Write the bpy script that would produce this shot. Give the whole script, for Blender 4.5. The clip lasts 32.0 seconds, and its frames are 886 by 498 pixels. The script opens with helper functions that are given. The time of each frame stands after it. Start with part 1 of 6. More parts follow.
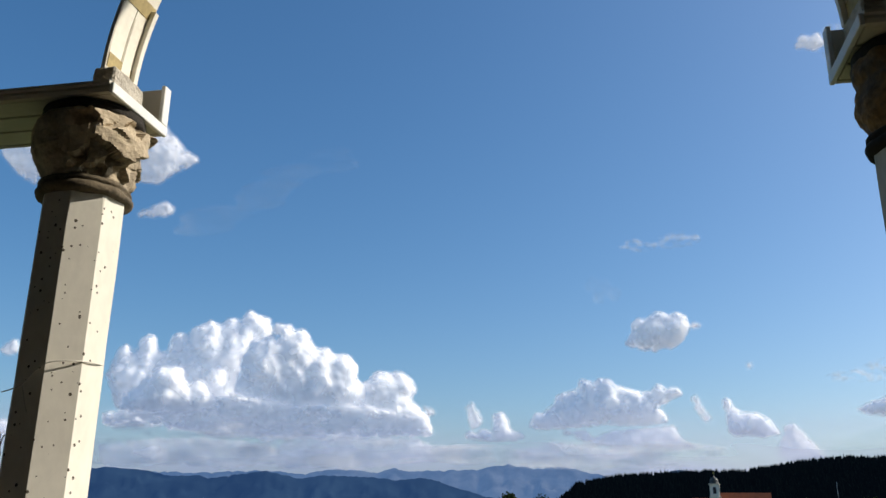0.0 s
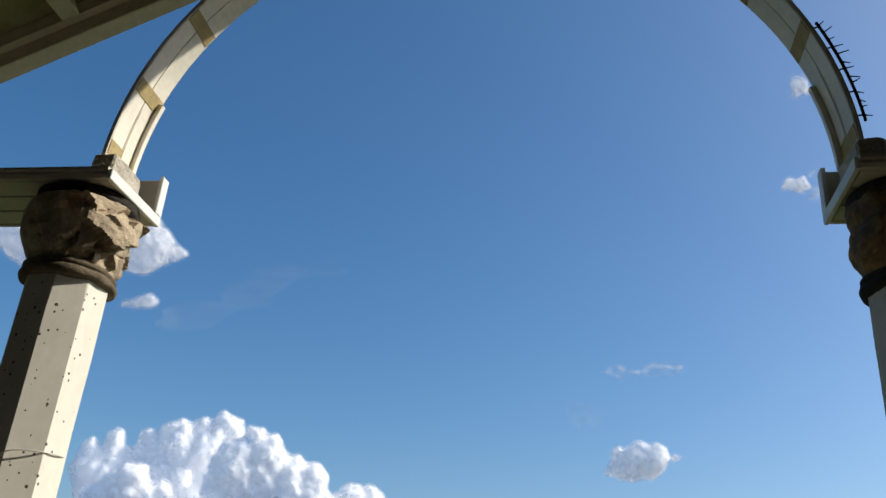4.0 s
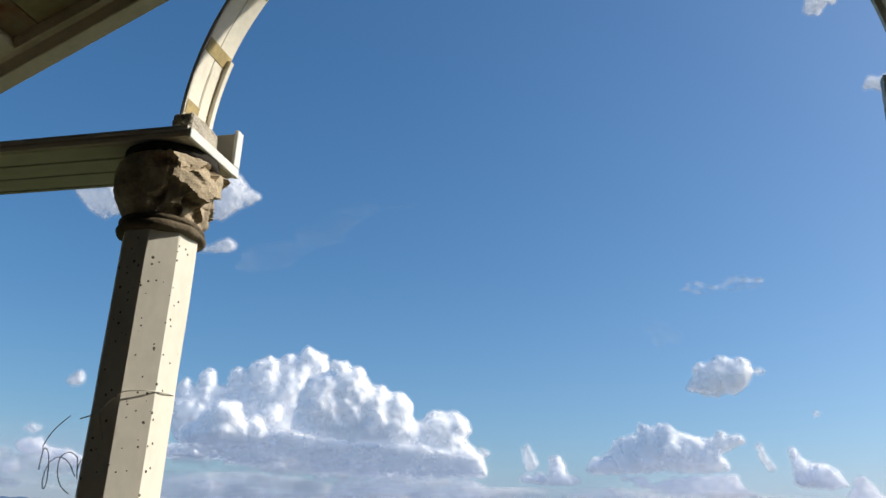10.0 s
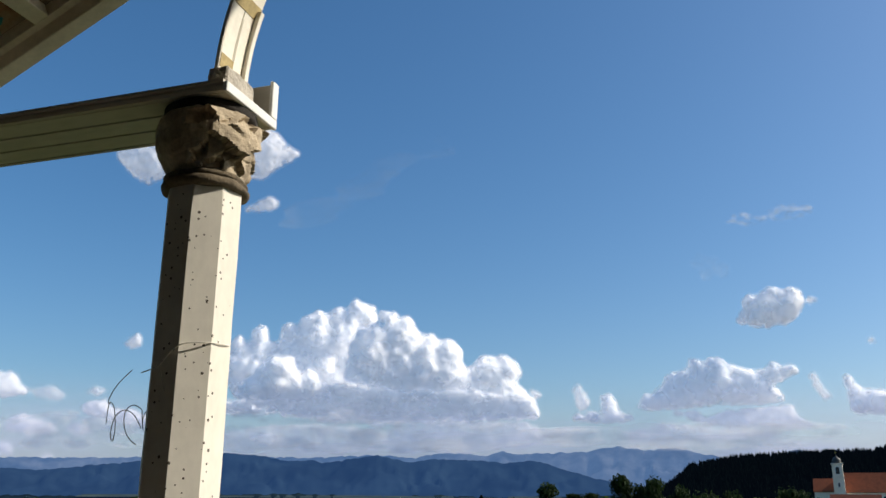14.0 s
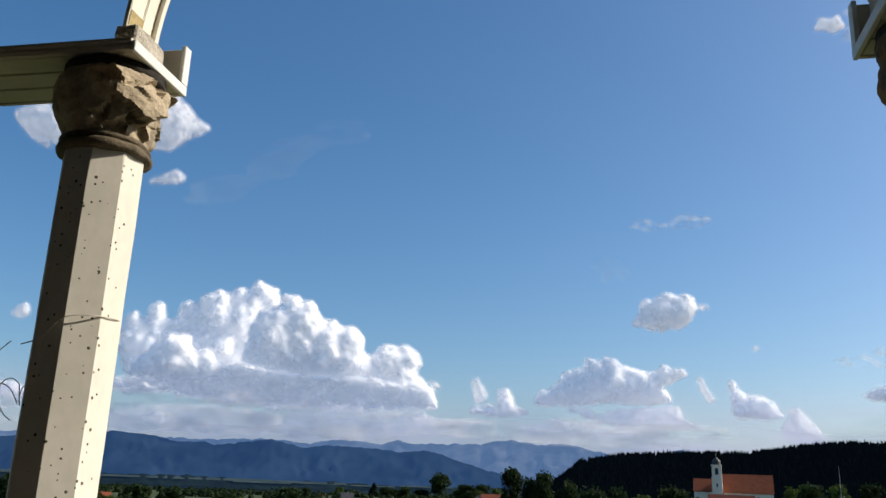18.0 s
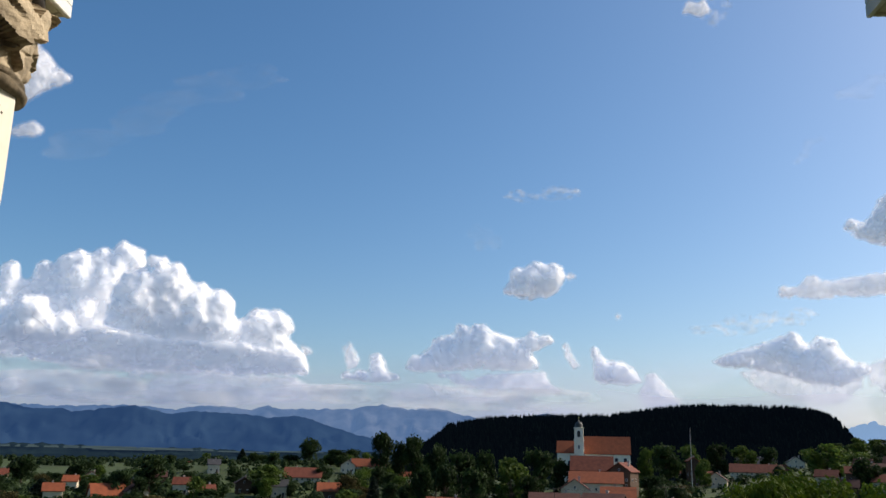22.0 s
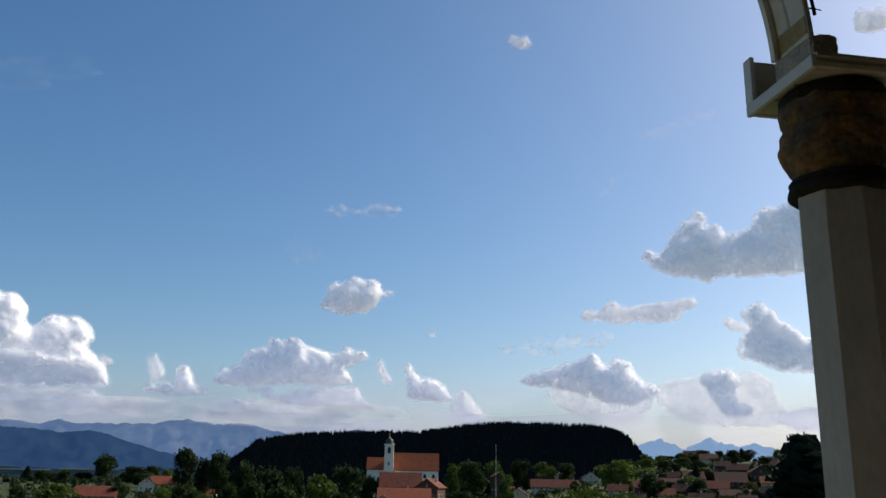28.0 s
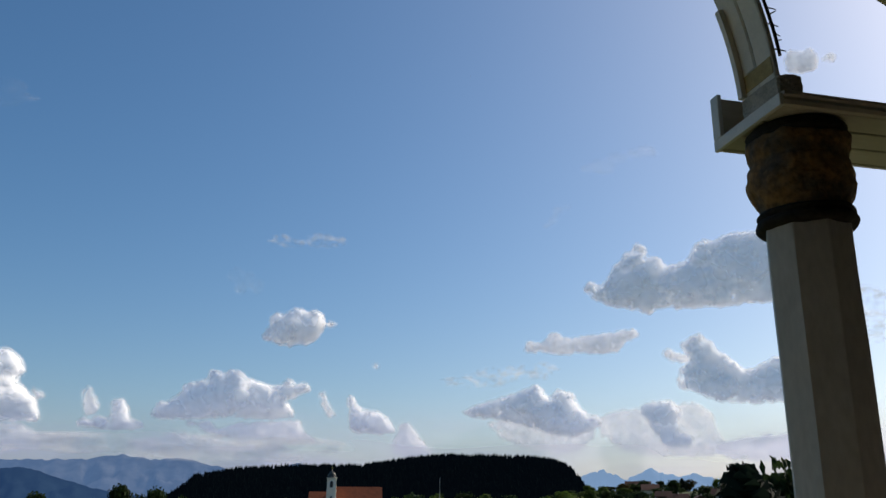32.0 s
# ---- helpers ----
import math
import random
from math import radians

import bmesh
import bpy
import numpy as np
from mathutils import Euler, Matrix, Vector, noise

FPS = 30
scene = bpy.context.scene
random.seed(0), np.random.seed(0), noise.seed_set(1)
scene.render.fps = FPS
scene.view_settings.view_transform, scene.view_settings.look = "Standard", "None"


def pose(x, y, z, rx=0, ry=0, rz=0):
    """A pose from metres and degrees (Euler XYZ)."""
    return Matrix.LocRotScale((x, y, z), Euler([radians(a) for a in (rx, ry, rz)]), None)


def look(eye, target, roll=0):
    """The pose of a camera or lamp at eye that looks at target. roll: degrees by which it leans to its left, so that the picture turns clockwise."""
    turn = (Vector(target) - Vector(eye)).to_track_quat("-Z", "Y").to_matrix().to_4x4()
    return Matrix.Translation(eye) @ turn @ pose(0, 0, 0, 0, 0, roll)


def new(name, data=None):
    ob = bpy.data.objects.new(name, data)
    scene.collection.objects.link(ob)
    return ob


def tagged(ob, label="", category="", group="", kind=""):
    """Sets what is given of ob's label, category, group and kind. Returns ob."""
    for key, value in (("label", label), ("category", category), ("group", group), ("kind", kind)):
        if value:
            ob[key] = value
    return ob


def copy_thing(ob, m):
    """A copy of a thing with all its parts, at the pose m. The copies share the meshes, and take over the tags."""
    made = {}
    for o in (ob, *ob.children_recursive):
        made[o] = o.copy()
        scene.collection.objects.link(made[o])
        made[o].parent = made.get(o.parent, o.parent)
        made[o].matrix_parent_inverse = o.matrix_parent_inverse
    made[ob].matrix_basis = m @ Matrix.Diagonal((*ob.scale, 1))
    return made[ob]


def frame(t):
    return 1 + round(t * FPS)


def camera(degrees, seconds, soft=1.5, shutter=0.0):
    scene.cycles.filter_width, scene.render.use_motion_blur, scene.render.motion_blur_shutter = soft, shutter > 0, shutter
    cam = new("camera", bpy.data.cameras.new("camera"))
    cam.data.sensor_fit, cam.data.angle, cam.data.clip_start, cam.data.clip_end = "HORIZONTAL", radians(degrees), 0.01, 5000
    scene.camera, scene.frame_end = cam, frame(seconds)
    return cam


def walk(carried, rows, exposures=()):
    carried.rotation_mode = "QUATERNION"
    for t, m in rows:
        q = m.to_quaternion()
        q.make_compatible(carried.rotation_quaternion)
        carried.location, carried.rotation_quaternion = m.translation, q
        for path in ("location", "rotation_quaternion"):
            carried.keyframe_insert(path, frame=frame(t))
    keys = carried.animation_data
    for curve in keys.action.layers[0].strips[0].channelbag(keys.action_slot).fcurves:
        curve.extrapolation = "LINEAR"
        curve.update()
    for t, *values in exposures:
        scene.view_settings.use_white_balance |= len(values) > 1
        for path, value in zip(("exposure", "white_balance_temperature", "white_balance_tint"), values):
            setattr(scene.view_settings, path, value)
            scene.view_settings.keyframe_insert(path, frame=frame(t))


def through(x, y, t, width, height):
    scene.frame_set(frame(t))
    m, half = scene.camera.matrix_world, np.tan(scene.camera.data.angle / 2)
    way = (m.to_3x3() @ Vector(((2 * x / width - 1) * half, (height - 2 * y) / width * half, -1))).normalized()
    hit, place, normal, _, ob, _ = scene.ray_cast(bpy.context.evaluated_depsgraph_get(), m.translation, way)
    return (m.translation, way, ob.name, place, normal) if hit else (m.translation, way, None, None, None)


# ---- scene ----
EXPOSURES = [(0.0, 0.02, 6450, 9), (3.0, -0.04, 6400, 9), (6.0, 0.0, 6350, 8), (13.0, 0.0, 6450, 9), (19.0, 0.02, 6600, 10), (23.0, 0.08, 6800, 11), (26.0, -0.09, 6800, 11), (29.0, -0.06, 6800, 11), (32.0, -0.19, 6800, 10)]
cam = camera(54.76, 32.0)
PATH = [
    (0.0, pose(0.2542, -0.1510, 1.5315, 107.4092, -0.4922, 10.8220)),
    (0.5, pose(0.2673, -0.1589, 1.5339, 108.8204, -0.7786, 10.7502)),
    (1.0, pose(0.2743, -0.1665, 1.5348, 109.9428, -1.1518, 10.5420)),
    (1.5, pose(0.2719, -0.1559, 1.5357, 110.8037, -1.4562, 10.2816)),
    (2.0, pose(0.2646, -0.1446, 1.5418, 111.5408, -1.9180, 9.8311)),
    (2.5, pose(0.2614, -0.1339, 1.5428, 112.3963, -2.4977, 9.4141)),
    (3.0, pose(0.2425, -0.1216, 1.5445, 113.2739, -2.9480, 8.9743)),
    (3.5, pose(0.2307, -0.1157, 1.5441, 114.1248, -3.5188, 8.6686)),
    (5.5, pose(0.2267, -0.0617, 1.5472, 116.6377, -5.5317, 8.6983)),
    (6.0, pose(0.2320, -0.1333, 1.5283, 116.4104, -6.0522, 9.1551)),
    (6.5, pose(0.2324, -0.2018, 1.5173, 115.3097, -6.1851, 9.4911)),
    (7.0, pose(0.2683, -0.2286, 1.4903, 114.5375, -6.1194, 10.1517)),
    (7.5, pose(0.2719, -0.2327, 1.5029, 113.6235, -5.7406, 10.6068)),
    (8.0, pose(0.2651, -0.2318, 1.5095, 112.7987, -5.2528, 11.0313)),
    (8.5, pose(0.2697, -0.2270, 1.5072, 112.0840, -4.5765, 11.6736)),
    (9.0, pose(0.2605, -0.2206, 1.5136, 111.3392, -3.9119, 12.2915)),
    (9.5, pose(0.2759, -0.2354, 1.5222, 110.5853, -3.6368, 13.1149)),
    (10.0, pose(0.2747, -0.2626, 1.5011, 109.9306, -2.4666, 14.2118)),
    (10.5, pose(0.2800, -0.2747, 1.4804, 109.4361, -1.4414, 15.4436)),
    (11.0, pose(0.2860, -0.2791, 1.4627, 109.0392, -0.5828, 16.6338)),
    (11.5, pose(0.2763, -0.2727, 1.4708, 108.6268, -0.3558, 17.3690)),
    (12.0, pose(0.2841, -0.2872, 1.4650, 108.2085, -0.1200, 17.8146)),
    (12.5, pose(0.2850, -0.2910, 1.4607, 107.7663, -0.1071, 17.9201)),
    (13.0, pose(0.2815, -0.2718, 1.4673, 107.2958, -0.3789, 17.8955)),
    (13.5, pose(0.2694, -0.2554, 1.4684, 106.8044, -0.2943, 17.8985)),
    (15.5, pose(0.2576, -0.2149, 1.4758, 105.1445, -0.7811, 17.0958)),
    (16.0, pose(0.2429, -0.1778, 1.4837, 105.1269, -1.1125, 15.1456)),
    (16.5, pose(0.2377, -0.1778, 1.4833, 105.3103, -1.2645, 12.8428)),
    (17.0, pose(0.2163, -0.1594, 1.4933, 105.5707, -1.4762, 11.5500)),
    (17.5, pose(0.2235, -0.1593, 1.4920, 105.7336, -1.8782, 11.3772)),
    (18.0, pose(0.2268, -0.1637, 1.4857, 105.7248, -2.1355, 10.9802)),
    (18.5, pose(0.2007, -0.1471, 1.4831, 105.6380, -2.3351, 10.1836)),
    (19.0, pose(0.1621, -0.0939, 1.4900, 105.7239, -2.5389, 9.1412)),
    (19.5, pose(0.1210, -0.0238, 1.4963, 105.9272, -2.5920, 7.9773)),
    (20.0, pose(0.0792, 0.0778, 1.5216, 106.1899, -2.7533, 6.8773)),
    (20.5, pose(0.0175, 0.1605, 1.5162, 106.3036, -2.6680, 5.7575)),
    (21.0, pose(-0.0461, 0.2345, 1.5198, 105.9716, -2.2244, 4.7143)),
    (21.5, pose(-0.1251, 0.3313, 1.5833, 104.9540, -1.6738, 3.6624)),
    (22.0, pose(-0.1889, 0.3930, 1.6596, 103.7120, -1.3583, 2.5521)),
    (22.5, pose(-0.2254, 0.4080, 1.7501, 103.3071, -1.1674, 1.1901)),
    (23.0, pose(-0.2211, 0.3926, 1.7573, 103.4689, -1.1197, -0.1104)),
    (23.5, pose(-0.2327, 0.3915, 1.7663, 103.6497, -1.1096, -1.4777)),
    (24.0, pose(-0.3860, 0.3992, 1.8307, 104.0081, -0.8126, -3.0640)),
    (24.5, pose(-0.4772, 0.4051, 1.8500, 104.0207, -0.8201, -5.1144)),
    (25.0, pose(-0.5311, 0.3631, 1.8402, 104.3674, -1.1023, -6.9754)),
    (25.5, pose(-0.5636, 0.3151, 1.8237, 104.7300, -1.2515, -8.2496)),
    (26.0, pose(-0.5677, 0.3133, 1.8307, 104.8812, -1.1598, -8.9608)),
    (26.5, pose(-0.5822, 0.2905, 1.8191, 104.9394, -1.1394, -9.2439)),
    (28.5, pose(-0.5811, 0.3061, 1.8129, 104.9982, -1.0394, -10.0463)),
    (29.0, pose(-0.5633, 0.3387, 1.8182, 104.9889, -0.9881, -10.2943)),
    (29.5, pose(-0.5444, 0.3757, 1.8236, 105.0129, -0.9146, -10.5855)),
    (30.0, pose(-0.5434, 0.3948, 1.8213, 105.0515, -0.8064, -11.3414)),
    (30.5, pose(-0.5930, 0.4118, 1.8291, 105.2907, -0.5919, -12.2718)),
    (31.0, pose(-0.6436, 0.3822, 1.8181, 106.1424, -0.4501, -13.0459)),
    (31.5, pose(-0.6766, 0.3503, 1.8117, 106.8113, -0.3963, -13.3849)),
    (32.0, pose(-0.7240, 0.3064, 1.7998, 107.1234, -0.3359, -13.4713)),
]
walk(cam, PATH, EXPOSURES)
# ---- light ----
SUN_AZ, SUN_EL = 70.0, 36.0          # degrees from +y towards +x, and above the horizon
sun_way = Vector((math.sin(radians(SUN_AZ)) * math.cos(radians(SUN_EL)), math.cos(radians(SUN_AZ)) * math.cos(radians(SUN_EL)), math.sin(radians(SUN_EL))))
sun_data = bpy.data.lights.new("sun", "SUN")
sun_data.energy, sun_data.angle, sun_data.color = 5.0, radians(0.53), (1.0, 0.92, 0.79)
sun = new("sun", sun_data)
sun.matrix_world = look(sun_way * 50, (0, 0, 0))

world = bpy.data.worlds.new("sky")
scene.world = world
world.use_nodes = True
wn, wl = world.node_tree.nodes, world.node_tree.links
wn.clear()
sky = wn.new("ShaderNodeTexSky")
sky.sky_type, sky.sun_disc = "NISHITA", False
sky.sun_elevation, sky.sun_rotation = radians(SUN_EL), radians(SUN_AZ)
sky.altitude, sky.air_density, sky.dust_density, sky.ozone_density = 700, 1.0, 3.0, 3.0
bg = wn.new("ShaderNodeBackground")
bg.inputs["Strength"].default_value = 0.137
wout = wn.new("ShaderNodeOutputWorld")
deep = wn.new("ShaderNodeHueSaturation")             # the clear blue of summer air after rain
deep.inputs["Saturation"].default_value, deep.inputs["Hue"].default_value = 1.25, 0.4965
wl.new(sky.outputs[0], deep.inputs["Color"])
wl.new(deep.outputs[0], bg.inputs["Color"])
wl.new(bg.outputs[0], wout.inputs["Surface"])


# ---- materials ----
def material(name, color, rough=0.8, metal=0.0, vary=0.0, scale=5.0, fine=0.0, fine_scale=60.0, bump=0.0, bump_scale=40.0, second=None, per_object=0.0, stretch=(1, 1, 1)):
    """A plain surface whose colour varies at two scales, with fine relief."""
    m = bpy.data.materials.new(name)
    m.use_nodes = True
    n, l = m.node_tree.nodes, m.node_tree.links
    b = n["Principled BSDF"]
    b.inputs["Roughness"].default_value, b.inputs["Metallic"].default_value = rough, metal
    if "Specular IOR Level" in b.inputs:
        b.inputs["Specular IOR Level"].default_value = 0.3
    tc = n.new("ShaderNodeTexCoord")
    mp = n.new("ShaderNodeMapping")
    mp.inputs["Scale"].default_value = stretch
    l.new(tc.outputs["Object"], mp.inputs["Vector"])
    big = n.new("ShaderNodeTexNoise")
    big.inputs["Scale"].default_value, big.inputs["Detail"].default_value, big.inputs["Roughness"].default_value = scale, 5, 0.6
    l.new(mp.outputs[0], big.inputs["Vector"])
    mix = n.new("ShaderNodeMixRGB")
    c2 = second or tuple(max(0.0, c * (1 - vary)) for c in color)
    mix.inputs["Color1"].default_value, mix.inputs["Color2"].default_value = (*color, 1), (*c2, 1)
    ramp = n.new("ShaderNodeValToRGB")
    ramp.color_ramp.elements[0].position, ramp.color_ramp.elements[1].position = 0.38, 0.66
    l.new(big.outputs["Fac"], ramp.inputs[0])
    l.new(ramp.outputs[0], mix.inputs["Fac"])
    out = mix.outputs[0]
    if fine:
        fn = n.new("ShaderNodeTexNoise")
        fn.inputs["Scale"].default_value, fn.inputs["Detail"].default_value = fine_scale, 4
        l.new(mp.outputs[0], fn.inputs["Vector"])
        mr = n.new("ShaderNodeMapRange")
        mr.inputs["From Min"].default_value, mr.inputs["From Max"].default_value = 0.3, 0.7
        mr.inputs["To Min"].default_value, mr.inputs["To Max"].default_value = 1 - fine, 1 + fine
        l.new(fn.outputs["Fac"], mr.inputs["Value"])
        hs = n.new("ShaderNodeHueSaturation")
        l.new(out, hs.inputs["Color"])
        l.new(mr.outputs[0], hs.inputs["Value"])
        out = hs.outputs[0]
    if per_object:
        oi = n.new("ShaderNodeObjectInfo")
        mr2 = n.new("ShaderNodeMapRange")
        mr2.inputs["To Min"].default_value, mr2.inputs["To Max"].default_value = 1 - per_object, 1 + per_object
        l.new(oi.outputs["Random"], mr2.inputs["Value"])
        hs2 = n.new("ShaderNodeHueSaturation")
        l.new(out, hs2.inputs["Color"])
        l.new(mr2.outputs[0], hs2.inputs["Value"])
        out = hs2.outputs[0]
    l.new(out, b.inputs["Base Color"])
    if bump:
        bn = n.new("ShaderNodeTexNoise")
        bn.inputs["Scale"].default_value, bn.inputs["Detail"].default_value = bump_scale, 6
        l.new(mp.outputs[0], bn.inputs["Vector"])
        bp = n.new("ShaderNodeBump")
        bp.inputs["Strength"].default_value, bp.inputs["Distance"].default_value = min(1.0, bump), 0.02
        l.new(bn.outputs["Fac"], bp.inputs["Height"])
        l.new(bp.outputs[0], b.inputs["Normal"])
    return m


def pitted(m, scale=34.0, size=0.13, color=(0.09, 0.075, 0.055)):
    """Paints the open air holes of cast concrete into a material as dark, shaded spots."""
    n, l = m.node_tree.nodes, m.node_tree.links
    b = n["Principled BSDF"]
    src = b.inputs["Base Color"].links[0].from_socket
    tc = n.new("ShaderNodeTexCoord")
    vo = n.new("ShaderNodeTexVoronoi")
    vo.inputs["Scale"].default_value = scale
    l.new(tc.outputs["Object"], vo.inputs["Vector"])
    sep = n.new("ShaderNodeSeparateColor")
    l.new(vo.outputs["Color"], sep.inputs[0])
    mr = n.new("ShaderNodeMapRange")                 # only some of the cells hold a hole, of uneven size
    mr.inputs["From Min"].default_value, mr.inputs["From Max"].default_value = 0.56, 1.0
    mr.inputs["To Min"].default_value, mr.inputs["To Max"].default_value = 0.0, size * 1.6
    l.new(sep.outputs[0], mr.inputs["Value"])
    lt = n.new("ShaderNodeMath")
    lt.operation = "LESS_THAN"
    l.new(vo.outputs["Distance"], lt.inputs[0])
    l.new(mr.outputs[0], lt.inputs[1])
    mix = n.new("ShaderNodeMixRGB")
    mix.inputs["Color2"].default_value = (*color, 1)
    l.new(lt.outputs[0], mix.inputs["Fac"])
    l.new(src, mix.inputs["Color1"])
    l.new(mix.outputs[0], b.inputs["Base Color"])
    return m


M_CONCRETE = pitted(material("cast_concrete", (0.81, 0.77, 0.67), 0.9, vary=0.12, scale=2.2, fine=0.04, fine_scale=25, bump=0.05, bump_scale=22, stretch=(1, 1, 0.6)), 36.0, 0.175)
M_CONCRETE_DULL = material("dull_concrete", (0.56, 0.54, 0.49), 0.9, vary=0.22, scale=1.8, fine=0.08, fine_scale=40, bump=0.08, bump_scale=40, stretch=(1, 1, 0.4))
M_SANDSTONE = material("broken_sandstone", (0.50, 0.41, 0.29), 0.95, vary=0.45, scale=7, fine=0.16, fine_scale=60, bump=0.30, bump_scale=45)
M_RINGSTONE = material("dark_brown_sandstone", (0.17, 0.135, 0.09), 0.95, vary=0.5, scale=9, fine=0.2, fine_scale=60, bump=0.4, bump_scale=50)
M_BLACK_STONE = material("near_black_stone", (0.035, 0.03, 0.025), 0.95, vary=0.4, scale=12, fine=0.2, bump=0.4)
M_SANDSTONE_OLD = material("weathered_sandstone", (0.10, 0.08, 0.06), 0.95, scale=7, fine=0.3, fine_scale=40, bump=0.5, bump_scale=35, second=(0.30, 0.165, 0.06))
M_BLOCK = material("sandstone_block", (0.55, 0.50, 0.42), 0.95, vary=0.25, scale=9, fine=0.15, fine_scale=90, bump=0.7, bump_scale=70)
M_BOARD = material("cream_painted_board", (0.62, 0.58, 0.48), 0.55, vary=0.13, scale=3, fine=0.06, fine_scale=30, bump=0.15, bump_scale=30, stretch=(0.3, 1, 1))
M_LINING = material("cream_sheet_lining", (0.85, 0.80, 0.68), 0.5, vary=0.10, scale=4, fine=0.05, fine_scale=30, bump=0.08, bump_scale=20)
M_PATCH = material("ochre_filler", (0.46, 0.36, 0.17), 0.8, vary=0.2, scale=14, fine=0.1)
M_WHITE = material("white_painted_trim", (0.80, 0.80, 0.76), 0.45, vary=0.08, scale=8, fine=0.04, bump=0.08)
M_GAP = material("dark_joint", (0.03, 0.028, 0.025), 0.9, vary=0.2)
M_SOFFIT = material("stained_roof_panel", (0.42, 0.36, 0.22), 0.8, scale=2.4, fine=0.12, fine_scale=12, bump=0.2, second=(0.30, 0.23, 0.12))
M_SOFFIT_OLD = material("rust_stained_roof_panel", (0.36, 0.30, 0.20), 0.8, scale=3.5, fine=0.15, fine_scale=12, bump=0.2, second=(0.26, 0.10, 0.05))
M_TEAL = material("teal_paint_patch", (0.05, 0.20, 0.20), 0.7, vary=0.3, scale=8)
M_RAFTER = material("pale_rafter_paint", (0.74, 0.64, 0.49), 0.6, vary=0.15, scale=2.5, fine=0.06, fine_scale=25, bump=0.12)
M_WIRE = material("bare_wire", (0.66, 0.62, 0.54), 0.5, 0.0, vary=0.3, scale=30)
M_RUST = material("rusty_iron", (0.06, 0.04, 0.03), 0.8, 0.3, vary=0.3, scale=30)
# kept dark so that the added, unseen walls bounce little light
M_PLASTER = material("plain_plaster", (0.13, 0.12, 0.105), 0.9, vary=0.15, scale=1.5, fine=0.05, bump=0.2)
# the unseen floor's tone sets how much light bounces up
M_FLOOR = material("stone_floor", (0.20, 0.155, 0.10), 0.85, vary=0.25, scale=2, fine=0.1, bump=0.3)


# ---- building helpers ----
def finish(bm, name, mat, parent=None, label="", smooth=False):
    me = bpy.data.meshes.new(name)
    bmesh.ops.recalc_face_normals(bm, faces=bm.faces)
    bm.to_mesh(me)
    bm.free()
    me.materials.append(mat)
    if smooth:
        me.shade_smooth()
    ob = new(name, me)
    if parent:
        ob.parent = parent
    if label:
        tagged(ob, label)
    return ob


def part(name, bm, mat, parent, label="", smooth=False):
    return finish(bm, name, mat, parent, label, smooth)


def empty(name, m=None, **tags):
    ob = new(name)
    if m is not None:
        ob.matrix_basis = m
    return tagged(ob, **tags)


def add_box(bm, x0, x1, y0, y1, z0, z1, bevel=0.0, m=None):
    made = bmesh.ops.create_cube(bm, size=1.0)["verts"]
    for v in made:
        v.co = Vector(((x0 + x1) / 2 + v.co.x * (x1 - x0), (y0 + y1) / 2 + v.co.y * (y1 - y0), (z0 + z1) / 2 + v.co.z * (z1 - z0)))
    if bevel:
        edges = {e for v in made for e in v.link_edges}
        r = bmesh.ops.bevel(bm, geom=list(edges), offset=bevel, segments=1, affect="EDGES")
        made = list({v for f in r["faces"] for v in f.verts} | {v for v in made if v.is_valid})
    if m is not None:
        bmesh.ops.transform(bm, matrix=m, verts=made)
    return bm


def box(*a, **k):
    return add_box(bmesh.new(), *a, **k)


def lathe(bm, profile, segs, turn=0.0):
    """Rings of (radius, height) round the z axis, closed at both ends."""
    rings = []
    for r, z in profile:
        rings.append([bm.verts.new((r * math.cos(turn + 2 * math.pi * i / segs), r * math.sin(turn + 2 * math.pi * i / segs), z)) for i in range(segs)])
    for a, b in zip(rings, rings[1:]):
        for i in range(segs):
            bm.faces.new((a[i], a[(i + 1) % segs], b[(i + 1) % segs], b[i]))
    bm.faces.new(rings[0][::-1])
    bm.faces.new(rings[-1])
    return bm


# ---- the arcade ----
XC, YC = -0.30, 3.20            # middle of the arch, and the line of the columns
HALF = 1.80                      # from the middle to a column
R_COL = 0.185
Z_SHAFT, Z_RING, Z_CAP, Z_IMP = 2.91, 2.985, 3.30, 3.35
IMP_NEAR, IMP_FAR, IMP_END = 2.98, 3.437, 1.585
ARCH_R, ARCH_Z = 1.66, 3.45
ARCH_NEAR, ARCH_FAR = 3.06, 3.285


def ease_in(a, b, v):
    t = min(1.0, max(0.0, (v - a) / (b - a)))
    return t * t * (3 - 2 * t)


def rough(bm, amount, scale, seed):
    off = Vector((seed * 7.3, seed * 3.1, seed * 5.7))
    bm.normal_update()
    for v in bm.verts:
        v.co += v.normal * amount * noise.fractal(v.co * scale + off, 1.0, 2.0, 4)


